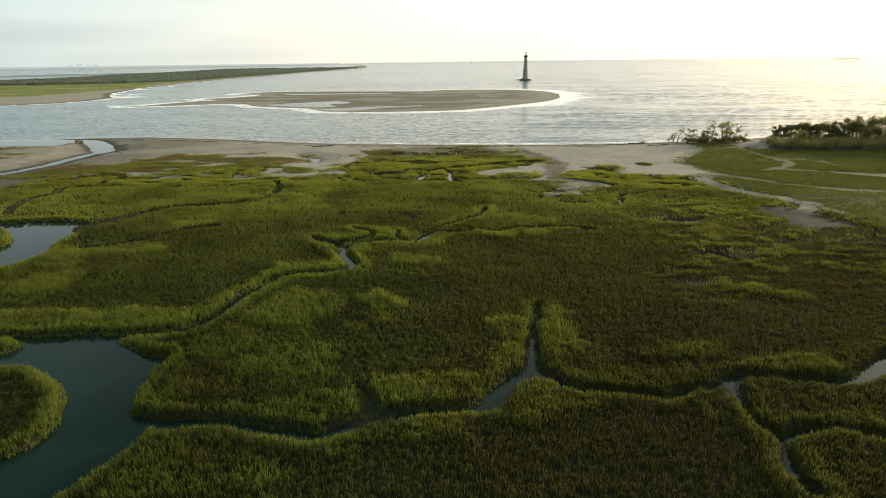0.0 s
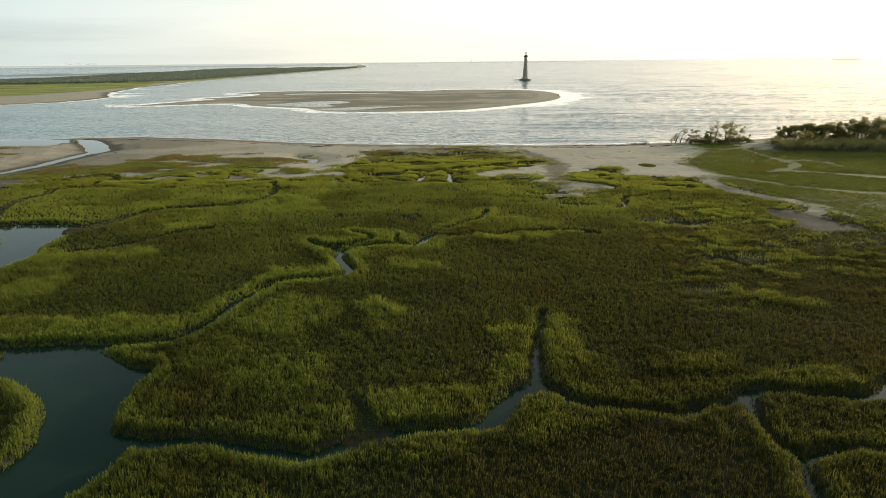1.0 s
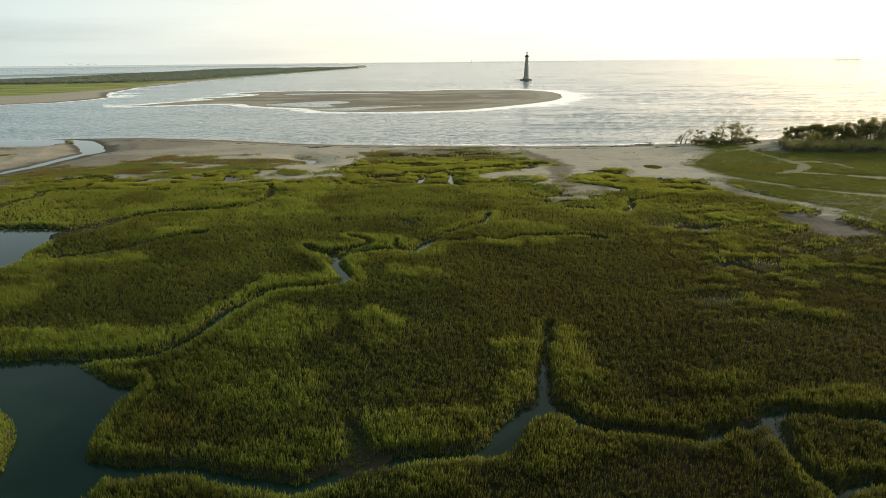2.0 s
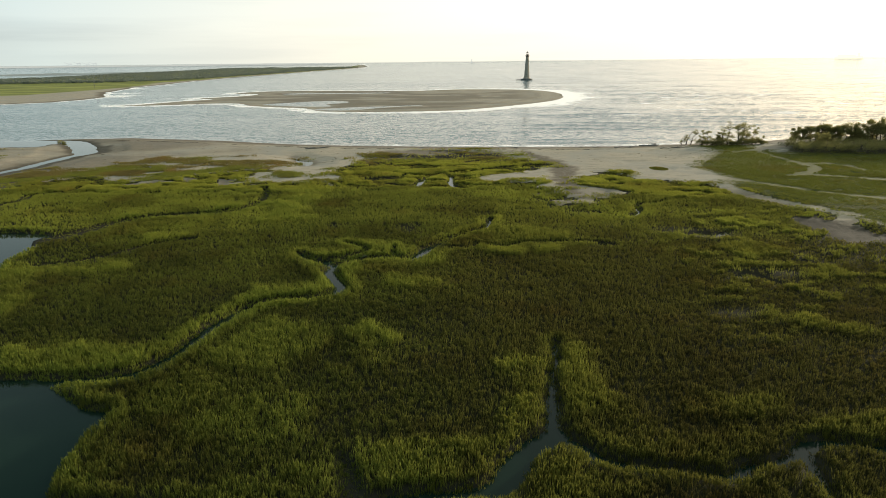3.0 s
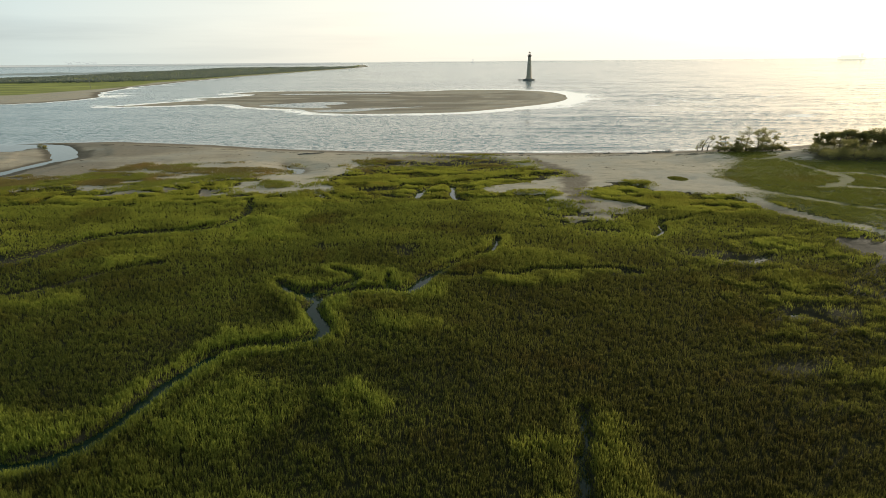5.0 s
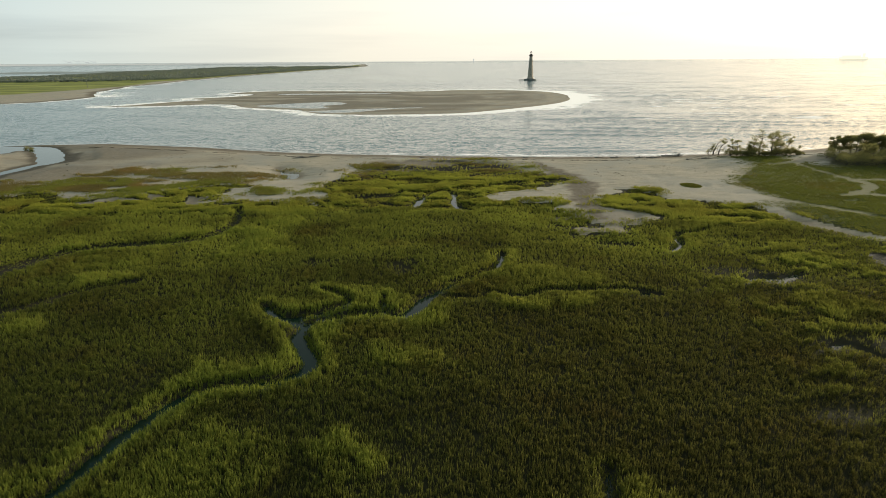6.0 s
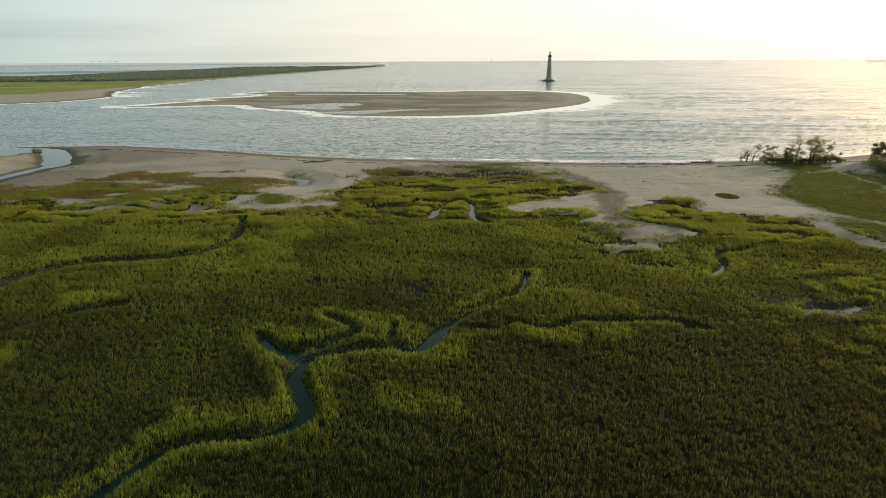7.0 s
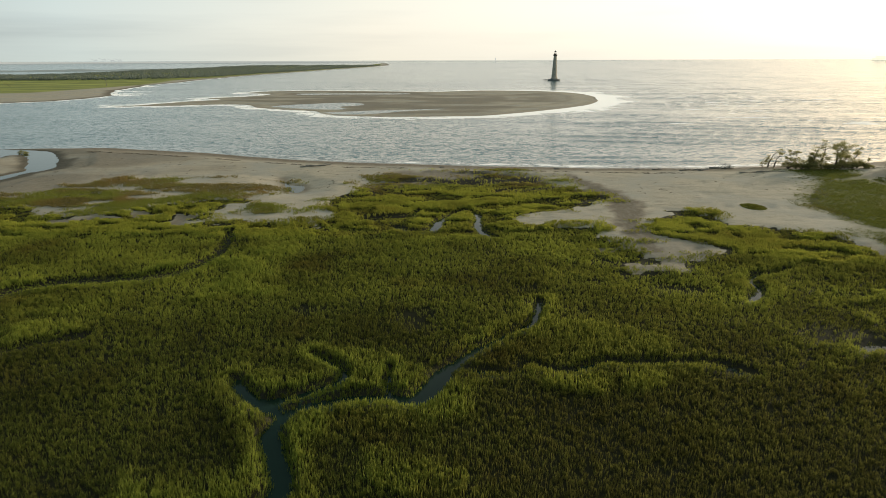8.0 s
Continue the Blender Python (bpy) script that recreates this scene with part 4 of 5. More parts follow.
    f["water"], f["marsh"], f["dune"], f["meadow"], f["pan"] = water, marsh, dune, meadow, pan
    lobes = wob * 3.5 + wide * 3
    bank_of = np.where(ditch < 4, 9.0, water)
    tall = np.maximum(0.8 * step01(-bank_of - lobes * 0.6, -3.2, -1.0) * np.where(rill < 3, 0.45, 1), lobe * (0.45 + 0.55 * step01(fractal(x * 0.8, y, 4.6, 81), 0.34, 0.58)))
    tall = tall + (np.maximum(tall * 0.6, cushion) - tall) * zone
    f["zone"], f["cushion"], f["north"] = zone, cushion, north
    f["sandy"] = step01(y + wide * 18, 220, 238)
    f["tall"] = np.where(marsh < 1, tall, tall * 0.3)
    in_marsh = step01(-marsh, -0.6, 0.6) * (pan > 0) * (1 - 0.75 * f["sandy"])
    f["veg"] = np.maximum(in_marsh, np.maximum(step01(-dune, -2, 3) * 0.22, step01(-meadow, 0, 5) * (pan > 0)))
    # tracks keep most of the lawn: part grass, part haze painted in
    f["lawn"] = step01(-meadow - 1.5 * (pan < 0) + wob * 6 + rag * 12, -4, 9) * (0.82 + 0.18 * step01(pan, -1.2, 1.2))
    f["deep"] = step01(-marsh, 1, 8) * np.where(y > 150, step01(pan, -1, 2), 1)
    f["litter"] = step01(-area_near(x, y, GROVE_RING) + wob * 6, -3, 2)
    shore = np.maximum.reduce([near_sea, bar, coast])
    f["wet"] = np.maximum(step01(-shore, -13, -4) * (near_sea < 20) * np.where(bar > 0, 0.15, 1), step01(-water, -4, -0.5) * (marsh > 1))
    f["wet"] = np.maximum(f["wet"], 0.75 * (pan < 0) * step01(-marsh, 0, 4))
    f["wet"] = np.maximum(f["wet"], 0.9 * step01(-wash - wob * 5 - rag * 4, -1.0, 1.2))
    west = step01(-x + wide * 60, 70, 135) * step01(-x, -10, 60)
    f["wet"] = np.maximum(f["wet"], (near_sea > 0) * west * (0.25 + 0.45 * step01(fractal(x * 0.35, y, 16.0, 163, 4), 0.38, 0.62)))
    soaked = np.maximum(step01(-inlet + rag * 4 + 3 * (x > -156), -6, -2), 0.8 * step01(-area_near(x, y, MUD_FLAT) + rag * 5, -3, 3))
    low_sand = step01(-y + wob * 8 + rag * 12, -188, -174) * step01(x, 16, 22) * (1 - step01(x, 46, 52)) * (marsh > -3)
    # east tracks are toned down as well, standing in for glare haze
    f["wet"] = np.maximum.reduce([f["wet"], soaked, 0.5 * low_sand, 0.45 * (track < 1) * step01(x, 84, 100), 0.75 * step01(-beach_pool + rag * 4, -3.5, -0.5)])
    brown = step01(fractal(x * 0.45 + y * 0.05, y, 26.0, 55, 5), 0.38, 0.54) * step01(bar, 8, 30) * (1 - 0.8 * step01(x + 20 * wide, 55, 100))
    f["wet"] = np.maximum(f["wet"], np.where(bar > 0, 0.02 + 0.62 * brown + 0.22 * step01(np.sin(bar * 0.28 + 3 * wide), 0.2, 0.9) * (1 - brown), 0))
    f["mud"] = np.maximum(step01(-water, -1.0, -0.3) * (marsh < 3), np.maximum(0.55 * soaked * (near_sea > 0), 0.18 * step01(-wash - wob * 6 - rag * 4, -0.5, 2.0)))
    f["mud"] = np.maximum(f["mud"], 0.08 * brown * (bar > 0))
    f["far"] = (coast > 0) * step01((fractal(x, y, 80.0, 61) - 0.5) * 30 - area_distance(x, y, GREEN_RING), -8, 8)
    f["shore"], f["inland"] = shore, near_sea
    f["chop"] = step01(-near_sea, -6, 14)
    return f


def in_blocks(x, y, size=60000):
    """land() over many places, block by block."""
    parts = [land(x[i:i + size], y[i:i + size]) for i in range(0, len(x), size)]
    return {k: np.concatenate([p[k] for p in parts]) for k in parts[0]}


def mesh_of(name, verts, faces, material, smooth=False, **attributes):
    """One mesh from arrays of corners and of faces with equal corners."""
    me = bpy.data.meshes.new(name)
    n, k = faces.shape
    me.vertices.add(len(verts))
    me.vertices.foreach_set("co", np.ascontiguousarray(verts, np.float32).ravel())
    me.loops.add(n * k)
    me.loops.foreach_set("vertex_index", np.ascontiguousarray(faces, np.int32).ravel())
    me.polygons.add(n)
    me.polygons.foreach_set("loop_start", np.arange(0, n * k, k, dtype=np.int32))
    if smooth:
        me.polygons.foreach_set("use_smooth", np.ones(n, bool))
    for key, values in attributes.items():
        me.attributes.new(key, "FLOAT", "POINT").data.foreach_set("value", np.ascontiguousarray(values, np.float32))
    me.materials.append(material)
    me.update(calc_edges=True)
    return me


def grid_faces(rows, cols):
    i = (np.arange(rows - 1)[:, None] * cols + np.arange(cols - 1)[None, :]).ravel()
    return np.stack([i, i + 1, i + cols + 1, i + cols], 1)


def fan(ys, cols, out_cols):
    """A sheet whose cells grow with the distance, out to the horizon on all sides."""
    s = np.linspace(-1, 1, cols)
    u = np.linspace(0, 1, out_cols + 1)[1:] ** 3
    half = 0.8 * np.clip(ys, 40, None) + 25
    mid = half[:, None] * s
    right = half[:, None] + (4950 - half[:, None]) * u
    x = np.concatenate([-right[:, ::-1], mid, right], 1)
    return x.ravel(), np.repeat(ys, x.shape[1]), x.shape[1]


def growing(a, b, rate):
    n = int(math.log(b / a) / rate)
    return a * (b / a) ** (np.arange(n + 1) / n)


# ---- ground and water ----
ys = np.concatenate([-growing(40, 4950, 0.35)[::-1], np.linspace(-30, 28, 12), growing(31, 330, 0.0085), growing(335, 1500, 0.013), growing(1520, 4950, 0.03)])
gx, gy, width = fan(ys, 320, 22)
F = in_blocks(gx, gy)
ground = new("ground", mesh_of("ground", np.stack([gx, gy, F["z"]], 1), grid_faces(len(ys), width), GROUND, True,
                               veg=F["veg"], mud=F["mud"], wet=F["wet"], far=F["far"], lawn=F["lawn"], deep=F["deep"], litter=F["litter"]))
tagged(ground, "tidal marsh mud, pale beach sand and distant low coast", "ground", kind="structure")

ys = np.concatenate([-growing(40, 4950, 0.4)[::-1], np.linspace(-30, 28, 6), growing(31, 240, 0.05), growing(243, 900, 0.006), growing(908, 4950, 0.02)])
wx, wy, width = fan(ys, 300, 20)
F = in_blocks(wx, wy)
round_bar = step01(wy, 410, 440) * step01(-wy, -1000, -880) * step01(wx, -340, -260)
edge = 1.9 * np.exp(-((F["shore"] + 3.0 + 2.5 * round_bar) / (4.0 + 6.0 * round_bar * (0.3 + 1.4 * fractal(wx, wy, 30.0, 79)))) ** 2) + 0.45 * np.exp(-((F["shore"] + 16) / 3.0) ** 2) * (fractal(wx, wy, 40.0, 77) > 0.5)
edge = edge + 1.1 * round_bar * step01(wx, 30, 110) * np.exp(-((F["shore"] + 20) / 13) ** 2) * step01(fractal(wx * 0.6, wy, 26.0, 83), 0.40, 0.60)
caps = step01(fractal(wx * 0.3, wy, 7.0, 121, 3), 0.68, 0.78) * step01(wx - 0.25 * wy, -60, 60) * step01(-wy, -1100, -400)
edge = edge + 0.6 * caps
shoal = step01(-wx, 250, 330) * step01(wy, 540, 600) * step01(-wy, -1500, -900) * step01(-F["shore"], 2, 8) * step01(F["shore"], -75, -15)
edge = edge + 1.2 * shoal * step01(fractal(wx * 0.5, wy, 22.0, 171, 4), 0.50, 0.66)
phase = (wy * 0.97 + wx * 0.22 + 16 * fractal(wx, wy, 90.0, 151)) / 17 * 2 * math.pi
open_sea = step01(wx - 0.12 * wy, -60, 40) * step01(wy, 300, 360) * step01(-F["shore"], 20, 60)
swell = 0.46 * np.clip(np.cos(phase), 0, 1) ** 5 * step01(fractal(wx * 0.35, wy, 26.0, 153), 0.36, 0.62) * open_sea
swell += 0.4 * (np.exp(-((F["shore"] + 15) / 2.0) ** 2) + np.exp(-((F["shore"] + 27) / 2.5) ** 2)) * step01(fractal(wx * 0.4, wy, 22.0, 155), 0.42, 0.6) * step01(wx, -120, -20) * (wy < 420)
sea = new("water", mesh_of("water", np.stack([wx, wy, lift(wx, wy) + swell * F["chop"]], 1), grid_faces(len(ys), width), WATER, True, chop=F["chop"], open=open_sea, foam=edge * F["chop"] * np.where(wy < 420, 0.2 + 0.3 * step01(wx, -110, -20), 0.5 + 1.1 * step01(wx, -60, 90))))
tagged(sea, "grey-green tidal water with fine ripples and white surf along the sand", "water", kind="structure")


# ---- grasses ----
rng = np.random.default_rng(7)


def scatter(y0, y1, per_m2):
    n = int((1.44 * y1 + 24 if y1 > 36 else 200) * (y1 - y0) * per_m2)
    y = y0 + (y1 - y0) * rng.random(n)
    half = np.where(y < 36, 100, 0.72 * y + 12)
    keep = rng.random(n) < half / (0.72 * y1 + 12 if y1 > 36 else 100)
    return ((rng.random(n) * 2 - 1) * half)[keep], y[keep]


def blades(cx, cy, cz, height, spread, wide, count, lean, tall, tint=0.5):
    """Tufts of upright tapering blades: three corners a blade."""
    n = len(cx)
    i = np.repeat(np.arange(n), count)
    a, r = rng.random(len(i)) * 6.2832, spread * np.sqrt(rng.random(len(i)))
    h = height[i] * (0.6 + 0.55 * rng.random(len(i)))
    bx, by = cx[i] + r * np.cos(a), cy[i] + r * np.sin(a)
    d = rng.random(len(i)) * 6.2832
    w = wide * (0.6 + 0.8 * rng.random(len(i))) / 2
    tilt = lean * h * (0.4 + rng.random(len(i)))
    base = cz[i] - 0.06
    p = np.empty((len(i), 3, 3))
    p[:, 0] = np.stack([bx, by, base], 1)
    p[:, 1] = np.stack([bx + 2 * w * np.cos(d) + 0.4 * tilt * np.cos(a), by + 2 * w * np.sin(d) + 0.4 * tilt * np.sin(a), base + 0.74 * h], 1)
    p[:, 2] = np.stack([bx + tilt * np.cos(a), by + tilt * np.sin(a), base + h], 1)
    tone = np.clip((tint + (rng.random(n) - 0.5) * 0.14)[i] + (rng.random(len(i)) - 0.5) * 0.12, 0, 1)
    return p.reshape(-1, 3), np.repeat(tone, 3), np.repeat(tall[i], 3)


def grass(name, pieces, material, label):
    p, tone, tall = (np.concatenate(v) for v in zip(*pieces))
    ob = new(name, mesh_of(name, p, np.arange(len(p)).reshape(-1, 3), material, False, tone=tone, tall=tall))
    return tagged(ob, label, "grass", kind="stuff")


marsh_pieces, hay_pieces, dune_pieces, meadow_pieces = [], [], [], []
# belts of the marsh: from y, to y, tufts a square metre, blade width, blades a tuft, and which part of the flight's view
BELTS = ((-120, -16, 0.5, 0.3, 6, "all"), (-16, 36, 2.2, 0.2, 7, "all"), (36, 120, 2.2, 0.2, 7, "outside"), (36, 75, 16, 0.035, 7, "all"), (75, 115, 16, 0.039, 6, "all"), (115, 165, 13, 0.048, 6, "middle"),
         (115, 165, 7, 0.10, 4, "sides"), (165, 215, 10, 0.056, 7, "all"), (215, 275, 8, 0.075, 5, "all"))
for y0, y1, per, wide, count, side in BELTS:
    x, y = scatter(y0, y1, per)
    if side == "outside":
        x, y = rng.uniform(-110, 110, int(220 * (y1 - y0) * per)), rng.uniform(y0, y1, int(220 * (y1 - y0) * per))
        keep = np.abs(x) > 0.72 * y + 12
        x, y = x[keep], y[keep]
    elif side != "all":
        keep = (np.abs(x) < 0.74 * (y - 61) + 22) == (side == "middle")
        x, y = x[keep], y[keep]
    F = in_blocks(x, y)
    patch, ragged = fractal(x, y, 12.0, 5), fractal(x, y, 5.0, 6)
    streak = step01(fractal(x * 0.6, y, 10.0, 141, 4), 0.34, 0.64)
    # tone climbs with distance, painting in the brighter light of low-angle views
    tint = 0.06 + 0.18 * streak + 0.88 * F["tall"] + 0.10 * step01(y, 78, 110) + 0.04 * step01(y, 102, 124) + 0.54 * step01(y, 122, 155)
    brown = step01(x + 26 * patch, 4, 18) * (1 - step01(y + 54 * patch, 133, 165))
    olive = step01(x + 18 * (patch - 0.5), -40, -24) * (1 - step01(x, 22, 45)) * step01(y, 124, 140) * (1 - step01(y + 20 * (patch - 0.5), 178 - 15 * step01(x, 0, 10), 188 - 15 * step01(x, 0, 10)))
    tint = tint * (1 - 0.5 * step01(x + 14 * (patch - 0.5), 38, 52) * step01(y, 150, 165) * (1 - step01(y + 24 * (patch - 0.5), 196, 214)))
    dapple = F["north"] * step01(fractal(x * 0.6, y, 5.0, 221, 4), 0.40, 0.62)
    # nearest tone cut, painting in the shade seen between blades from above
    tint = tint * (1 - 0.32 * olive) * (0.40 + 0.60 * step01(y, 46, 84)) * (1 - 0.18 * step01(-x, 8, 20) * (1 - step01(y, 90, 112))) * (1 - 0.55 * dapple)
    tint = np.clip(tint * (1 - 0.42 * brown * (1 - F["tall"])) * (1 - 0.4 * F["zone"] * (1 - F["cushion"])), 0, 1)
    tint = tint * (1 - 0.3 * step01(x + 20 * (patch - 0.5), 12, 36) * (1 - step01(y + 30 * (patch - 0.5), 120, 152)))
    luck = rng.random(len(x))
    ragged = 0.5 * ragged + 0.5 * fractal(x * 0.5, y, 4.0, 16, 3)
    torn = step01(x, 8, 18) * (1 - step01(x, 44, 52)) * (1 - step01(y, 192, 206))
    edge = step01(-F["marsh"] + (ragged - 0.5) * (18 + 22 * torn) + 3 * torn, -3, 4)
    sandy = F["sandy"]
    ok = (luck < edge * (0.55 + 0.35 * F["tall"] + 0.35 * patch) * (1 - 0.92 * sandy)) & ((F["water"] > -0.25) | ((F["ditch"] < 0.4) & (luck < 0.62))) & (F["pan"] + (ragged - 0.5) * (4 + 20 * torn) + 3 * torn > 0)
    ok &= rng.random(len(x)) < 1 - F["zone"] * 0.08 * (1 - F["cushion"])
    thin = np.maximum.reduce([1 - np.hypot((x - a) * 0.7, y - b) / c for a, b, c in THIN]) + (ragged - 0.5) * 1.2
    ok &= rng.random(len(x)) > 0.8 * step01(thin, 0.0, 0.5)
    tussock = step01(value_noise(x, y, 0.62, 231), 0.25, 0.75)
    ok &= rng.random(len(x)) < 0.85 + 0.3 * tussock
    h = 0.52 + 0.38 * F["tall"] + 0.22 * patch + 0.12 * tussock + 0.26 * (rng.random(len(x)) - 0.5)
    h = (h + (0.36 + (0.26 + 0.08 * F["north"]) * F["cushion"] + 0.2 * patch - h) * F["zone"]) * (0.5 + 0.5 * edge)
    h = h * (0.34 + 0.66 * step01(F["ditch"], -0.7, 0.4)) * (0.62 + 0.38 * step01(F["water"], -0.2, 1.1))
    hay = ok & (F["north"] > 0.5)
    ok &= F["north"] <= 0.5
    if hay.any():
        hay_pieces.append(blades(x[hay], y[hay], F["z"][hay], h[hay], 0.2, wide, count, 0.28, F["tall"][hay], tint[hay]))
    marsh_pieces.append(blades(x[ok], y[ok], F["z"][ok], h[ok], 0.17 + 0.05 * (side == "sides") + 0.16 * (wide > 0.15), wide, count, 0.13, F["tall"][ok], tint[ok]))
    if y1 > 120:
        open_sand = ((edge < 0.3) | (sandy > 0.5)) & (F["water"] > 0.5)
        dune = np.maximum(step01(-F["dune"] + (ragged - 0.5) * 10, -3, 5), edge * sandy)
        ok = open_sand & (luck < dune * step01(fractal(x * 0.5, y, 7.0, 15), 0.27 + 0.22 * sandy, 0.46 + 0.24 * sandy))
        dune_pieces.append(blades(x[ok], y[ok], F["z"][ok], 0.35 + 0.4 * patch[ok], 0.25, wide, count, 0.5, F["tall"][ok], step01(fractal(x[ok] * 0.6, y[ok], 9.0, 173, 4), 0.36, 0.62)))
        ok = open_sand & (luck < step01(-F["meadow"] + (ragged - 0.5) * 20, -5, 9)) & (F["pan"] + (ragged - 0.5) * 4 > 0) & (luck * 613 % 1 < 0.6)
        meadow_pieces.append(blades(x[ok], y[ok], F["z"][ok], 0.2 + 0.2 * patch[ok], 0.36, 1.3 * wide, count, 0.5, F["tall"][ok]))
grass("cordgrass", marsh_pieces, CORDGRASS, "olive green salt-marsh cordgrass, taller and brighter along the creeks")
grass("brightened_salt_hay", hay_pieces, BRIGHTENED_HAY, "low yellow-green salt hay in cushions near the beach, tone raised for low-angle light")
grass("dune_grass", dune_pieces, DUNEGRASS, "sparse straw-coloured dune grass on the sand behind the beach")
grass("meadow_grass", meadow_pieces, MEADOW, "short green salt meadow grass beside the sandy track")


# wrack: a broken line of dead stems at the reach of the tide, and strewn bits on the sand above it
WRACK = plain_material("dead_stems", (0.06, 0.045, 0.03), (0.16, 0.13, 0.09), 3.0, 0.95)
x, y = rng.uniform(-160, 150, 90000), rng.uniform(225, 320, 90000)
F = in_blocks(x, y)
clump = fractal(x, y, 6.0, 131)
line = np.abs(F["inland"] - 11 - 5 * fractal(x, y, 30.0, 133)) < 0.9
ok = (F["marsh"] > 0) & (F["water"] > 1) & (F["inland"] > 5) & ((line & (clump > 0.45)) | (rng.random(len(x)) < 0.003 + 0.03 * (clump > 0.70)))
grass("wrack", [blades(x[ok], y[ok], F["z"][ok], 0.14 + 0.12 * rng.random(ok.sum()), 0.35, 0.2, 4, 1.5, F["tall"][ok])], WRACK,
      "dark dead reed stems strewn in a tide line on the sand")
a, d = rng.uniform(0, 6.2832, 700), np.sqrt(rng.random(700))
x, y = 71.3 + 2.8 * d * np.cos(a), 210.5 + 3.6 * d * np.sin(a)
grass("beach_mat", [blades(x, y, in_blocks(x, y)["z"], 0.45 - 0.25 * d, 0.2, 0.12, 6, 0.6, d * 0)], MEADOW,
      "round low mat of dark green plants alone on the sand")


# ---- helpers for things ----
def part(name, bm, material, parent, label=""):
    me = bpy.data.meshes.new(name)
    bm.to_mesh(me)
    bm.free()
    me.materials.append(material)
    ob = new(name, me)
    ob.parent = parent
    return tagged(ob, label) if label else ob


def empty(name, x, y, z, label, category, group="", turn=0.0):
    ob = new(name)
    ob.matrix_world = pose(x, y, z, 0, 0, turn)
    return tagged(ob, label, category, group)


def lathe(bm, profile, sides=32):
    """A turned solid from (radius, height) pairs, closed at both ends."""
    rings = [[bm.verts.new((r * math.cos(2 * math.pi * k / sides), r * math.sin(2 * math.pi * k / sides), z)) for k in range(sides)] for r, z in profile]
    for a, b in zip(rings, rings[1:]):
        for k in range(sides):
            bm.faces.new((a[k], a[(k + 1) % sides], b[(k + 1) % sides], b[k]))
    bm.faces.new(rings[0][::-1])
    bm.faces.new(rings[-1])
    return bm


def box(bm, x, y, z, sx, sy, sz, turn=0.0):
    """A block with its base centre at x, y, z."""
    m = pose(x, y, z + sz / 2, 0, 0, turn) @ Matrix.Diagonal((sx, sy, sz, 1))
    bmesh.ops.create_cube(bm, size=1, matrix=m)
    return bm


def tube(bm, pts, radii, sides=6):
    rings = []
    for i, p in enumerate(pts):
        q = (Vector(pts[min(i + 1, len(pts) - 1)]) - Vector(pts[max(i - 1, 0)])).normalized().to_track_quat("Z", "Y")
        rings.append([bm.verts.new(Vector(p) + q @ Vector((radii[i] * math.cos(2 * math.pi * k / sides), radii[i] * math.sin(2 * math.pi * k / sides), 0))) for k in range(sides)])
    for a, b in zip(rings, rings[1:]):
        for k in range(sides):
            bm.faces.new((a[k], a[(k + 1) % sides], b[(k + 1) % sides], b[k]))
    bm.faces.new(rings[0][::-1]), bm.faces.new(rings[-1])
    return bm


def height_at(x, y):
    return float(land(np.array([float(x)]), np.array([float(y)]))["z"][0])


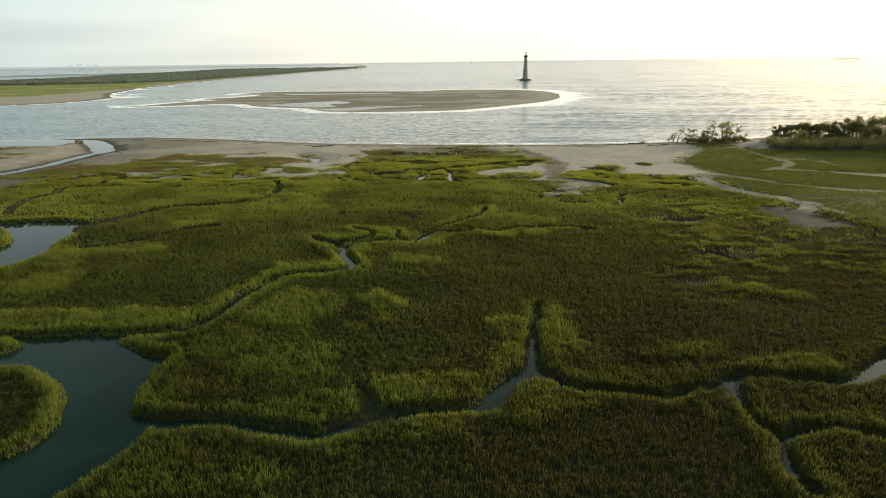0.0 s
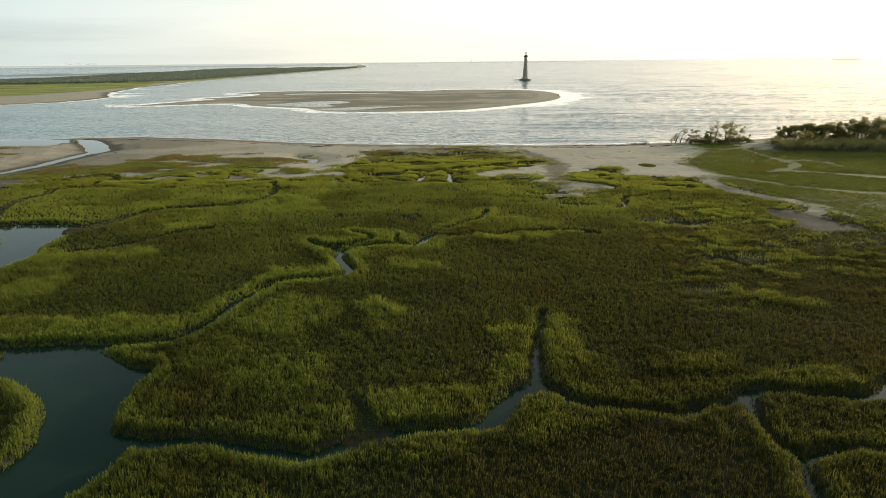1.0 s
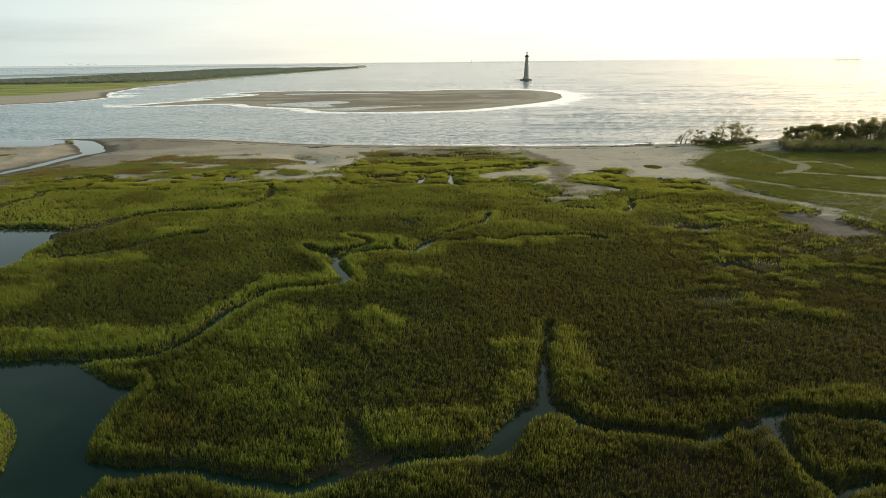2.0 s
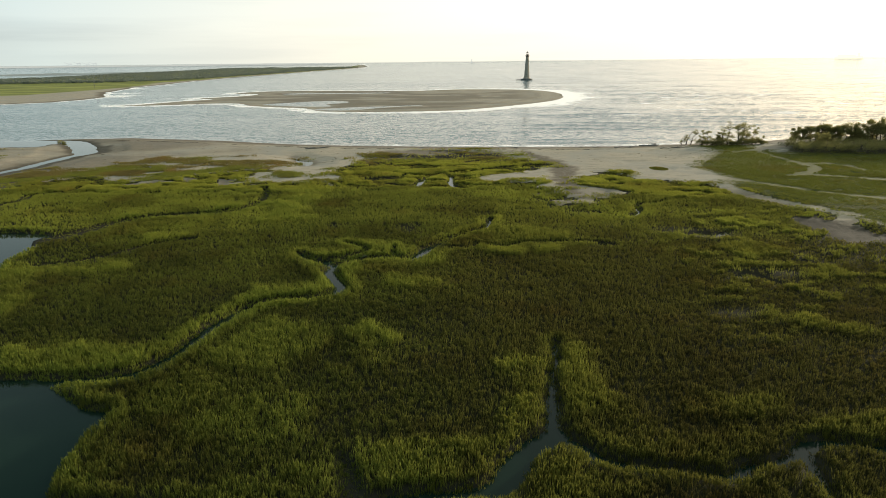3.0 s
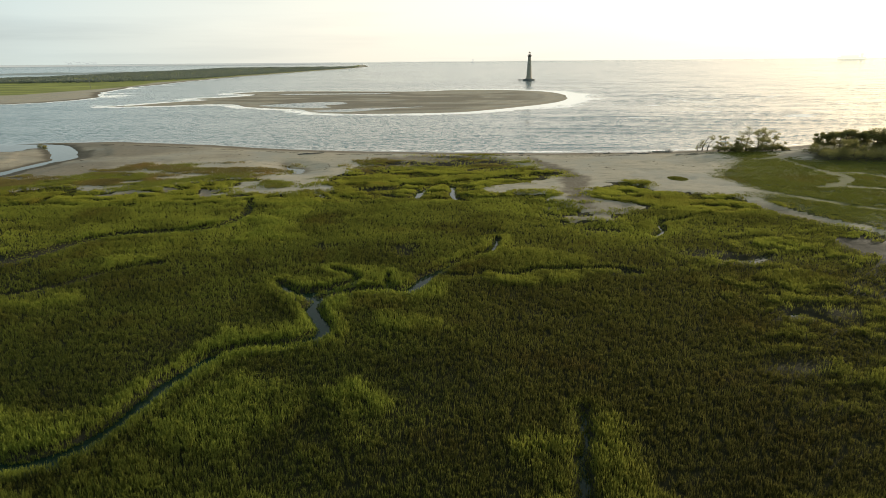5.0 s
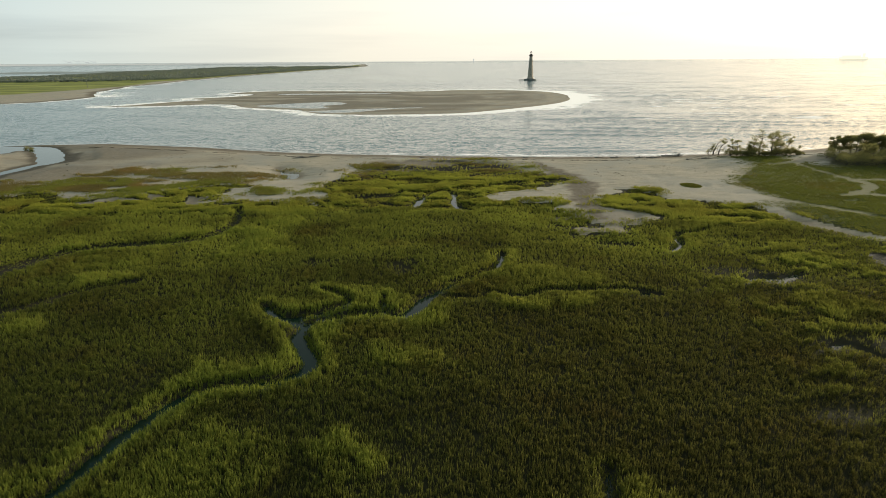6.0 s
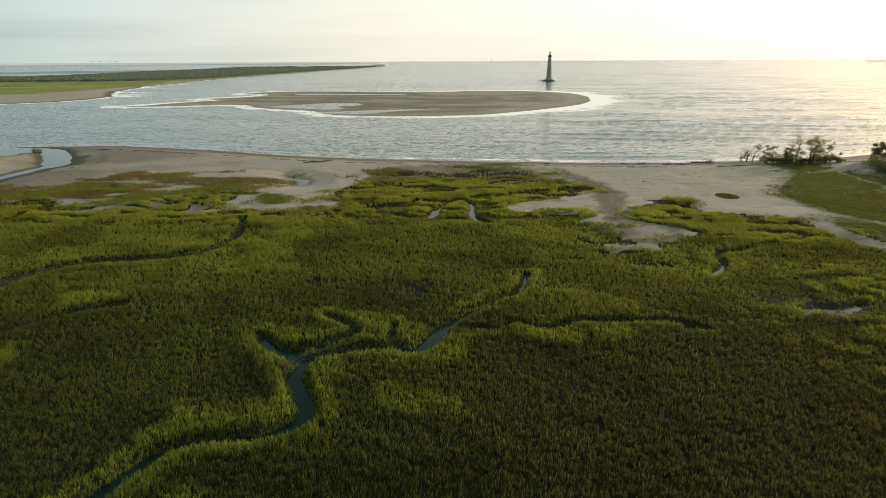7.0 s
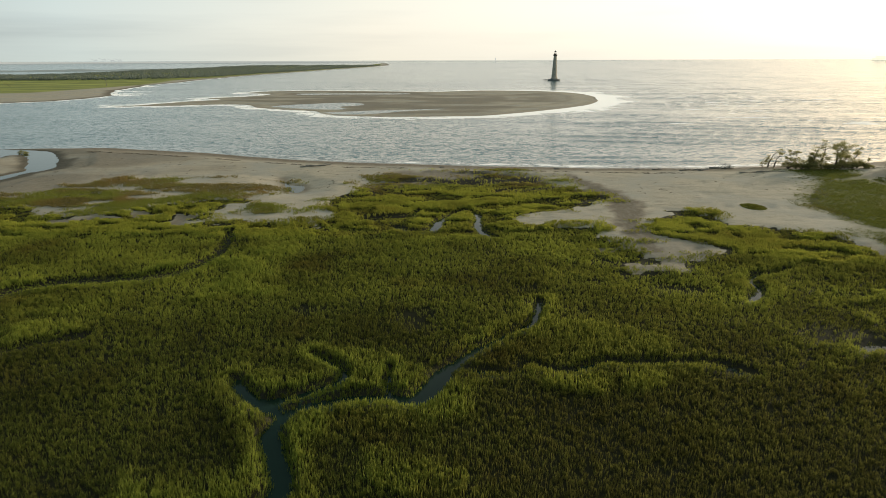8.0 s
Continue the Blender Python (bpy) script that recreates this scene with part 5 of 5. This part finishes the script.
# ---- lighthouse ----
def lighthouse(x, y):
    top = empty("lighthouse", x, y, 0, "abandoned dark brick lighthouse tower standing in the sea", "lighthouse")
    part("caisson", lathe(bmesh.new(), [(10.6, -2), (10.6, 2.0), (10.3, 2.3), (7.4, 2.3), (7.2, 2.7)], 24), CONCRETE, top, "stained concrete foundation collar")
    r = lambda z: 4.9 - 2.35 * min(1, (z - 2.6) / 37) ** 0.9
    for name, a, b, mat in (("lower_shaft", 2.6, 22, BRICK), ("middle_band", 22, 30, PALEBAND), ("upper_shaft", 30, 39.6, BRICK)):
        part(name, lathe(bmesh.new(), [(r(a + (b - a) * k / 8), a + (b - a) * k / 8) for k in range(9)], 40), mat, top)
    part("plinth", lathe(bmesh.new(), [(6.0, 2.6), (6.0, 4.2), (5.5, 4.8), (5.0, 5.0)], 32), BRICK, top)
    part("cornice", lathe(bmesh.new(), [(2.5, 39.2), (2.8, 39.6), (3.3, 40.4), (3.7, 40.9), (3.7, 41.3)], 32), IRON, top)
    rail = bmesh.new()
    for k in range(16):
        a = 2 * math.pi * k / 16
        box(rail, 3.55 * math.cos(a), 3.55 * math.sin(a), 41.3, 0.08, 0.08, 1.1)
    for z in (41.85, 42.4):
        tube(rail, [(3.55 * math.cos(2 * math.pi * k / 32), 3.55 * math.sin(2 * math.pi * k / 32), z) for k in range(33)], [0.05] * 33, 5)
    part("gallery_rail", rail, IRON, top)
    part("watch_room", lathe(bmesh.new(), [(2.0, 41.3), (2.0, 43.0), (2.3, 43.1), (2.3, 43.3)], 24), IRON, top)
    bars = bmesh.new()
    for k in range(8):
        a = 2 * math.pi * k / 8
        box(bars, 1.6 * math.cos(a), 1.6 * math.sin(a), 43.3, 0.14, 0.14, 2.6)
    part("lantern_frame", bars, IRON, top)
    part("lantern_roof", lathe(bmesh.new(), [(2.0, 45.9), (2.0, 46.1), (1.5, 46.9), (0.7, 47.5), (0.3, 47.7), (0.3, 48.1), (0.05, 48.6)], 24), IRON, top)
    for k, (a, z) in enumerate(((-100, 9), (-100, 18), (-95, 26), (-95, 33), (-10, 13), (-10, 22), (-10, 31), (170, 12), (170, 25))):
        w = bmesh.new()
        rr = r(z) + 0.02
        box(w, rr * math.cos(radians(a)), rr * math.sin(radians(a)), z, 0.3, 0.9, 1.8, a)
        part("window", w, IRON, top, "small dark window opening")
    pier = bmesh.new()
    for k in range(5):
        box(pier, -10.5 - 2.0 * k, -1, -2, 0.4, 0.4, 4.0)
        box(pier, -10.5 - 2.0 * k, 1, -2, 0.4, 0.4, 4.0)
    box(pier, -14.8, 0, 2.0, 9.6, 2.6, 0.3)
    part("landing_stage", pier, CONCRETE, top, "low landing stage on piles")
    return top


lighthouse(146.3, 1185).scale = (1.06, 1.06, 1.07)


# ---- trees ----
def crown_of(bm, r, centre, size, leaves, leaf):
    for _ in range(leaves):
        d = Vector((r.gauss(0, 1), r.gauss(0, 1), r.gauss(0, 1))).normalized() * (r.random() ** 0.4)
        c = Vector(centre) + Vector((d.x * size[0], d.y * size[1], d.z * size[2]))
        q = Euler((r.uniform(0, 6.3), r.uniform(0, 6.3), r.uniform(0, 6.3))).to_quaternion()
        s = leaf * r.uniform(0.6, 1.4)
        v = [bm.verts.new(c + q @ Vector(p)) for p in ((-s, -s * 0.4, 0), (s * 0.2, -s * 0.5, 0.1 * s), (s, 0, 0), (s * 0.1, s * 0.5, 0.1 * s))]
        bm.faces.new(v)


def coast_tree(x, y, tall, seed, bare=0.0, lean=0.0, label="", bushy=1.0, leaves=110, low=0.35, leaf=0.17, deep=0.075):
    r = random.Random(seed)
    z = height_at(x, y) - 0.1
    top = empty("tree", x, y, z, label or "wind-bent dark green maritime oak on the sand", "tree", "trees behind the beach")
    wood, crown = bmesh.new(), bmesh.new()
    pts = [(0, 0, 0)]
    for k in range(1, 6):
        u = k / 5
        pts.append((lean * tall * u * u + r.uniform(-0.25, 0.25), r.uniform(-0.25, 0.25), tall * 0.78 * u))
    tube(wood, pts, [0.26 * tall / 9 * (1.15 - k / 5) + 0.03 for k in range(6)], 7)
    trunk = part("trunk", wood, BARK, top)
    for k in range(r.randint(6, 9)):
        u = r.uniform(low, 1.0)
        i = min(int(u * 5), 4)
        a = Vector(pts[i]).lerp(Vector(pts[i + 1]), u * 5 - i)
        ang, reach = r.uniform(0, 6.28), tall * r.uniform(0.14, 0.34) * (1.25 - 0.5 * u) * bushy
        b = a + Vector((math.cos(ang) * reach + lean * 1.5, math.sin(ang) * reach, tall * r.uniform(0.06, 0.2)))
        mid = a.lerp(b, 0.5) + Vector((0, 0, -0.05 * tall * r.random()))
        limb = bmesh.new()
        tube(limb, [a, mid, b], [0.10 * tall / 9, 0.07 * tall / 9, 0.02], 5)
        for _ in range(3):
            c = b + Vector((r.uniform(-1, 1), r.uniform(-1, 1), r.uniform(-0.2, 0.9))) * 0.13 * tall
            tube(limb, [mid.lerp(b, 0.6), b.lerp(c, 0.5), c], [0.04, 0.03, 0.01], 4)
            if r.random() > bare:
                crown_of(crown, r, c, (0.10 * tall * bushy, 0.10 * tall * bushy, deep * tall), leaves // 2, leaf)
        part("limb", limb, BARK, trunk)
    if bare < 1:
        crown_of(crown, r, pts[-1], (0.13 * tall * bushy, 0.13 * tall * bushy, 1.2 * deep * tall), leaves, leaf)
    if len(crown.verts):
        part("crown", crown, LEAVES, top)
    else:
        crown.free()
    return top


def shrub(x, y, size, seed, label="low dense green shrub on the dune"):
    r = random.Random(seed)
    z = height_at(x, y) - 0.1
    top = empty("shrub", x, y, z, label, "shrub", "shrubs behind the beach")
    wood, crown = bmesh.new(), bmesh.new()
    for k in range(7):
        a = r.uniform(0, 6.28)
        b = Vector((math.cos(a) * size * r.uniform(0.3, 0.8), math.sin(a) * size * r.uniform(0.3, 0.8), size * r.uniform(0.35, 0.75)))
        tube(wood, [(0, 0, 0), b * 0.5 + Vector((0, 0, 0.1 * size)), b], [0.07, 0.05, 0.015], 4)
        crown_of(crown, r, b, (size * 0.4, size * 0.4, size * 0.28), 110, 0.15)
    part("stem", wood, BARK, top)
    part("crown", crown, LEAVES, top)
    return top


r = random.Random(11)
for x, y, tall, bare, lean in ((113, 273, 6.5, 0.35, -0.1), (117, 270, 6.0, 0.2, 0.1), (121, 272, 9.5, 0.55, 0.05), (124, 269, 9.0, 0.15, -0.05), (127, 272, 9.5, 0.1, 0.06), (131, 271, 7.0, 0.2, 0.12)):
    coast_tree(x, y, tall, int(x * 7), bare, lean, "", 1.2, 110, 0.15)
for x, y, tall, seed in ((110, 272, 4.5, 71), (119, 274, 7.5, 72), (129, 273, 6.5, 73), (134, 269, 4.0, 74)):
    coast_tree(x, y, tall, seed, 0.75, 0.15, "half-bare twiggy windblown tree on the beach ridge", 1.2, 80, 0.1)
for x, y, tall, seed in ((104.5, 275, 7.2, 5), (106.3, 274.4, 6.4, 6), (103.0, 275.6, 4.2, 8)):
    coast_tree(x, y, tall, seed, 0.8, 0.35, "half-bare grey windblown tree at the beach edge", 1.1, 60, 0.1)
for k in range(22):
    shrub(109 + 1.25 * k, 270 + r.uniform(-2, 2), r.uniform(1.6, 3.6), 40 + k)
for k in range(44):
    u = ((k * 0.618) % 1) ** 0.9
    x = 150 + 78 * u
    y = 250 - 2 * u + 26 * ((k * 0.381) % 1)
    coast_tree(x, y, r.uniform(5.4, 8.4) + 6.5 * u, 100 + k, r.choice((0.0, 0.0, 0.1, 0.3)), r.uniform(-0.1, 0.1), "dark green maritime oak in a dense beach grove", 1.5, 135, 0.1, 0.26, 0.12)
for k in range(84):
    u = k / 83
    shrub(138 + 86 * u, 247 - 4 * u + (-4, 4, 11)[k % 3] + r.uniform(-2, 3), r.uniform(2.4, 4.8) + 0.8 * u, 200 + k)
shrub(-185, 299, 2.4, 300, "small green bush on the sand spit beside the inlet")


# ---- far woods ----
def far_woods():
    """Crowns of small leaf sprays, closed along the shore and looser behind, where only their tops show."""
    x, y = rng.uniform(-1900, -480, 120000), rng.uniform(1050, 3500, 120000)
    d = -area_distance(x, y, WOOD_RING)
    ok = (d > 3) & (rng.random(len(x)) < 0.10 + 0.9 * np.exp(-d / 50))
    x, y = x[ok][:11500], y[ok][:11500]
    sprays = 10
    i = np.repeat(np.arange(len(x)), sprays)
    r = rng.uniform(2.6, 5.0, len(x))[i]
    top = (2.4 + 6.0 * fractal(x, y, 60.0, 111) + rng.uniform(-1.0, 1.0, len(x)))[i]
    v = rng.normal(size=(len(i), 3))
    v *= (rng.random(len(i)) ** 0.4 / np.linalg.norm(v, axis=1))[:, None]
    c = np.stack([x[i], y[i], in_blocks(x, y)["z"][i] + top * 0.55], 1) + v * np.stack([r, r, top * 0.45], 1)
    a = rng.normal(size=(len(i), 3))
    b = np.cross(a, rng.normal(size=(len(i), 3)))
    size = rng.uniform(1.0, 2.0, len(i))[:, None]
    a, b = size * a / np.linalg.norm(a, axis=1)[:, None], 0.7 * size * b / np.linalg.norm(b, axis=1)[:, None]
    p = np.stack([c - a, c - b, c + a, c + b], 1)
    ob = new("far_woods", mesh_of("far_woods", p.reshape(-1, 3), np.arange(4 * len(i)).reshape(-1, 4), HAZED_LEAF))
    tagged(ob, "distant coastal woods along the low shore, green paled to hold haze", "woods", kind="stuff")


far_woods()


# ---- far shore, port cranes and a ship, haze put in as glow ----
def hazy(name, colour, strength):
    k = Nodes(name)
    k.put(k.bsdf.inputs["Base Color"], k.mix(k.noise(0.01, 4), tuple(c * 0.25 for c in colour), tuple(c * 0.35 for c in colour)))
    # a pale glow of the surface itself stands in for sea haze
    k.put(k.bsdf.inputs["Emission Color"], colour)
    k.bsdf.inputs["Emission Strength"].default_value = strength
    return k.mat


FAR_LAND = hazy("haze_glow_far_land", (0.54, 0.55, 0.50), 0.9)
FAINT_LAND = hazy("haze_glow_faint_land", (0.82, 0.80, 0.68), 0.9)
MID_LAND = hazy("haze_glow_shore", (0.27, 0.30, 0.265), 0.8)
FAR_STEEL = hazy("haze_glow_steel", (0.44, 0.47, 0.46), 0.95)
FAR_SHIP = hazy("haze_glow_hull", (1.0, 0.95, 0.72), 1.05)


def far_at(azimuth, r):
    x, y = r * math.sin(radians(azimuth)), r * math.cos(radians(azimuth))
    return x, y, float(lift(np.array([x]), np.array([y]))[0])


def far_shore(r, a0, a1, high, seed, material):
    """A low wooded strip along the horizon."""
    n = 260
    bm = bmesh.new()
    rows = []
    for k in range(n + 1):
        u = k / n
        x, y, z = far_at(a0 + (a1 - a0) * u, r)
        h = high * (0.35 + 0.65 * float(fractal(np.array([u * 40.0]), np.array([seed * 1.0]), 3.0, seed)[0])) * min(1, 6 * (1 - u) + 0.15)
        d = Vector((x, y, 0)).normalized() * 60
        rows.append([bm.verts.new((x, y, z - 2)), bm.verts.new((x, y, z + h)), bm.verts.new((x + d.x, y + d.y, z + h * 0.9)), bm.verts.new((x + d.x, y + d.y, z - 2))])
    for p, q in zip(rows, rows[1:]):
        for j in range(3):
            bm.faces.new((p[j], q[j], q[j + 1], p[j + 1]))
    me = bpy.data.meshes.new("backdrop")
    bm.to_mesh(me), bm.free()
    me.materials.append(material)
    tagged(new("backdrop", me), "pale wooded far shore in sea haze on the horizon", "shore", kind="structure")


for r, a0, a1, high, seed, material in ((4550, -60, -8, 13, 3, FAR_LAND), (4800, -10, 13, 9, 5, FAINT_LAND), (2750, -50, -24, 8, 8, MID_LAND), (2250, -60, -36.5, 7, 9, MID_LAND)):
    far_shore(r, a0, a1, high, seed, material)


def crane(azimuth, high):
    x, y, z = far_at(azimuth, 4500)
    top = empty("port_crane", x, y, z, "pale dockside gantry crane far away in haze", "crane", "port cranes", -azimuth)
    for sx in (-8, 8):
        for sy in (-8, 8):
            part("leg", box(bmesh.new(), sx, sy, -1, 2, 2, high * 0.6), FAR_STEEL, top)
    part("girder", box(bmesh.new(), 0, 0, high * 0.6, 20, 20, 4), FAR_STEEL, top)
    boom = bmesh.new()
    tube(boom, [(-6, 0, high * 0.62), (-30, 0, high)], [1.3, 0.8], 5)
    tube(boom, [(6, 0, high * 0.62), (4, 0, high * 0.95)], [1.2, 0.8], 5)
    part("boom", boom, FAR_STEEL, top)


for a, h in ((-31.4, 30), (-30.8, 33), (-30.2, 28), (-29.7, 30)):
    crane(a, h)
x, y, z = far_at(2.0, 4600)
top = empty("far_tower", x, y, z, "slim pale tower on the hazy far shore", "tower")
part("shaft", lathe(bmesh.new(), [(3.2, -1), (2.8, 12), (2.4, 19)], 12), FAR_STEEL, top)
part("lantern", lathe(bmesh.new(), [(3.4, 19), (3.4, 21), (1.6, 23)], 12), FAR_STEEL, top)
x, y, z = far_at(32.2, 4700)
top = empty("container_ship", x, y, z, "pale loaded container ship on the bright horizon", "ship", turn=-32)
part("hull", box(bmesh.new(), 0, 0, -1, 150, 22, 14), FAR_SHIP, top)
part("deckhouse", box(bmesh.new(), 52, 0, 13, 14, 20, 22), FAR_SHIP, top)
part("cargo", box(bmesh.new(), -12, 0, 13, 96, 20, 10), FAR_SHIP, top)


# ---- small boats ----
HULL = plain_material("white_hull", (0.70, 0.70, 0.68), (0.82, 0.82, 0.80), 1.0, 0.4)


def boat(x, y, turn):
    z = float(lift(np.array([x * 1.0]), np.array([y * 1.0]))[0])
    top = empty("motor_boat", x, y, z, "small white motor boat on the open water", "boat", "boats", turn)
    hull = bmesh.new()
    rings = []
    for u, w, keel in ((-4, 1.4, -0.3), (-1, 1.5, -0.4), (2, 1.2, -0.3), (4.2, 0.1, 0.3)):
        rings.append([hull.verts.new(p) for p in ((u, -w, 1.1 + 0.1 * u), (u, 0, keel), (u, w, 1.1 + 0.1 * u))])
    for p, q in zip(rings, rings[1:]):
        for j in range(3):
            hull.faces.new((p[j], q[j], q[(j + 1) % 3], p[(j + 1) % 3]))
    hull.faces.new(rings[0]), hull.faces.new(rings[-1][::-1])
    part("hull", hull, HULL, top)
    part("cabin", box(bmesh.new(), 0.2, 0, 1.1, 2.4, 1.8, 1.5), HULL, top)
    return top


boat(-434, 3036, 40)
boat(-420, 2604, 20)
FOAM = plain_material("white_foam", (0.78, 0.77, 0.74), (0.95, 0.93, 0.90), 0.3, 0.9)
runner = boat(192, 2549, 110)
wake = bmesh.new()
rows = [[wake.verts.new((-5 - 20 * k, side * (1.5 + 2.5 * math.sin(0.2 * k)) + 0.8 * math.sin(k * 1.7), z)) for side, z in ((-1, 0.45), (0, 0.6), (1, 0.45))] for k in range(15)]
for p, q in zip(rows, rows[1:]):
    wake.faces.new((p[0], p[1], q[1], q[0])), wake.faces.new((p[1], p[2], q[2], q[1]))
part("wake", wake, FOAM, runner, "long white foaming wake")


# ---- driftwood, wrack and marker post ----
def driftwood(x, y, size, seed, label="grey bleached driftwood log on the sand", rise=1.0, forks=5):
    r = random.Random(seed)
    z = height_at(x, y)
    top = empty("driftwood", x, y, z, label, "driftwood", "driftwood on the beach", r.uniform(-25, 25))
    log = bmesh.new()
    pts = [(-size + 2 * size * k / 5, r.uniform(-0.1, 0.1) * size, 0.15 + 0.06 * size * k / 5) for k in range(6)]
    tube(log, pts, [0.22 * (1 - 0.1 * k) * min(1.4, 0.5 + 0.25 * size) for k in range(6)], 7)
    part("log", log, DEADWOOD, top)
    for k in range(r.randint(forks - 2, forks + 1)):
        b = bmesh.new()
        p = Vector(pts[r.randint(2, 5)])
        q = p + Vector((r.uniform(-1.0, 1.2), r.uniform(-0.8, 0.8), rise * r.uniform(0.1, 0.55))) * size * 0.7
        tube(b, [p, p.lerp(q, 0.5) + Vector((0, 0, 0.08)), q], [0.1, 0.07, 0.02], 5)
        part("branch", b, DEADWOOD, top)
    return top


driftwood(86.6, 272.6, 3.0, 3, "bare branching driftwood snag at the water's edge", 2.0, 12)
driftwood(89.6, 272, 2.0, 4, "bare branching driftwood snag at the water's edge", 2.0, 8)
for k, (x, y, size) in enumerate(((73, 266, 2.2), (64, 268, 1.6), (79, 266, 2.4), (89, 259, 1.2), (77, 267, 1.4), (-55, 267, 2.8), (-58, 266, 1.6), (-52, 270, 2.0), (58, 269, 1.2), (96, 262, 1.3), (145, 262, 2.6), (30, 268, 1.1), (-10, 269, 0.9))):
    driftwood(x, y, size, 20 + k)
x, y = -547, 960
top = empty("marker_post", x, y, height_at(x, y), "thin pale marker post on the far sand point", "post")
part("pole", tube(bmesh.new(), [(0, 0, -0.5), (0.1, 0, 11)], [0.35, 0.25], 8), DEADWOOD, top)
part("board", box(bmesh.new(), 0.1, 0, 9.6, 1.6, 0.1, 1.2), HULL, top)
shrub(-681, 939, 9, 310, "dark rounded bush on the far marsh bank")
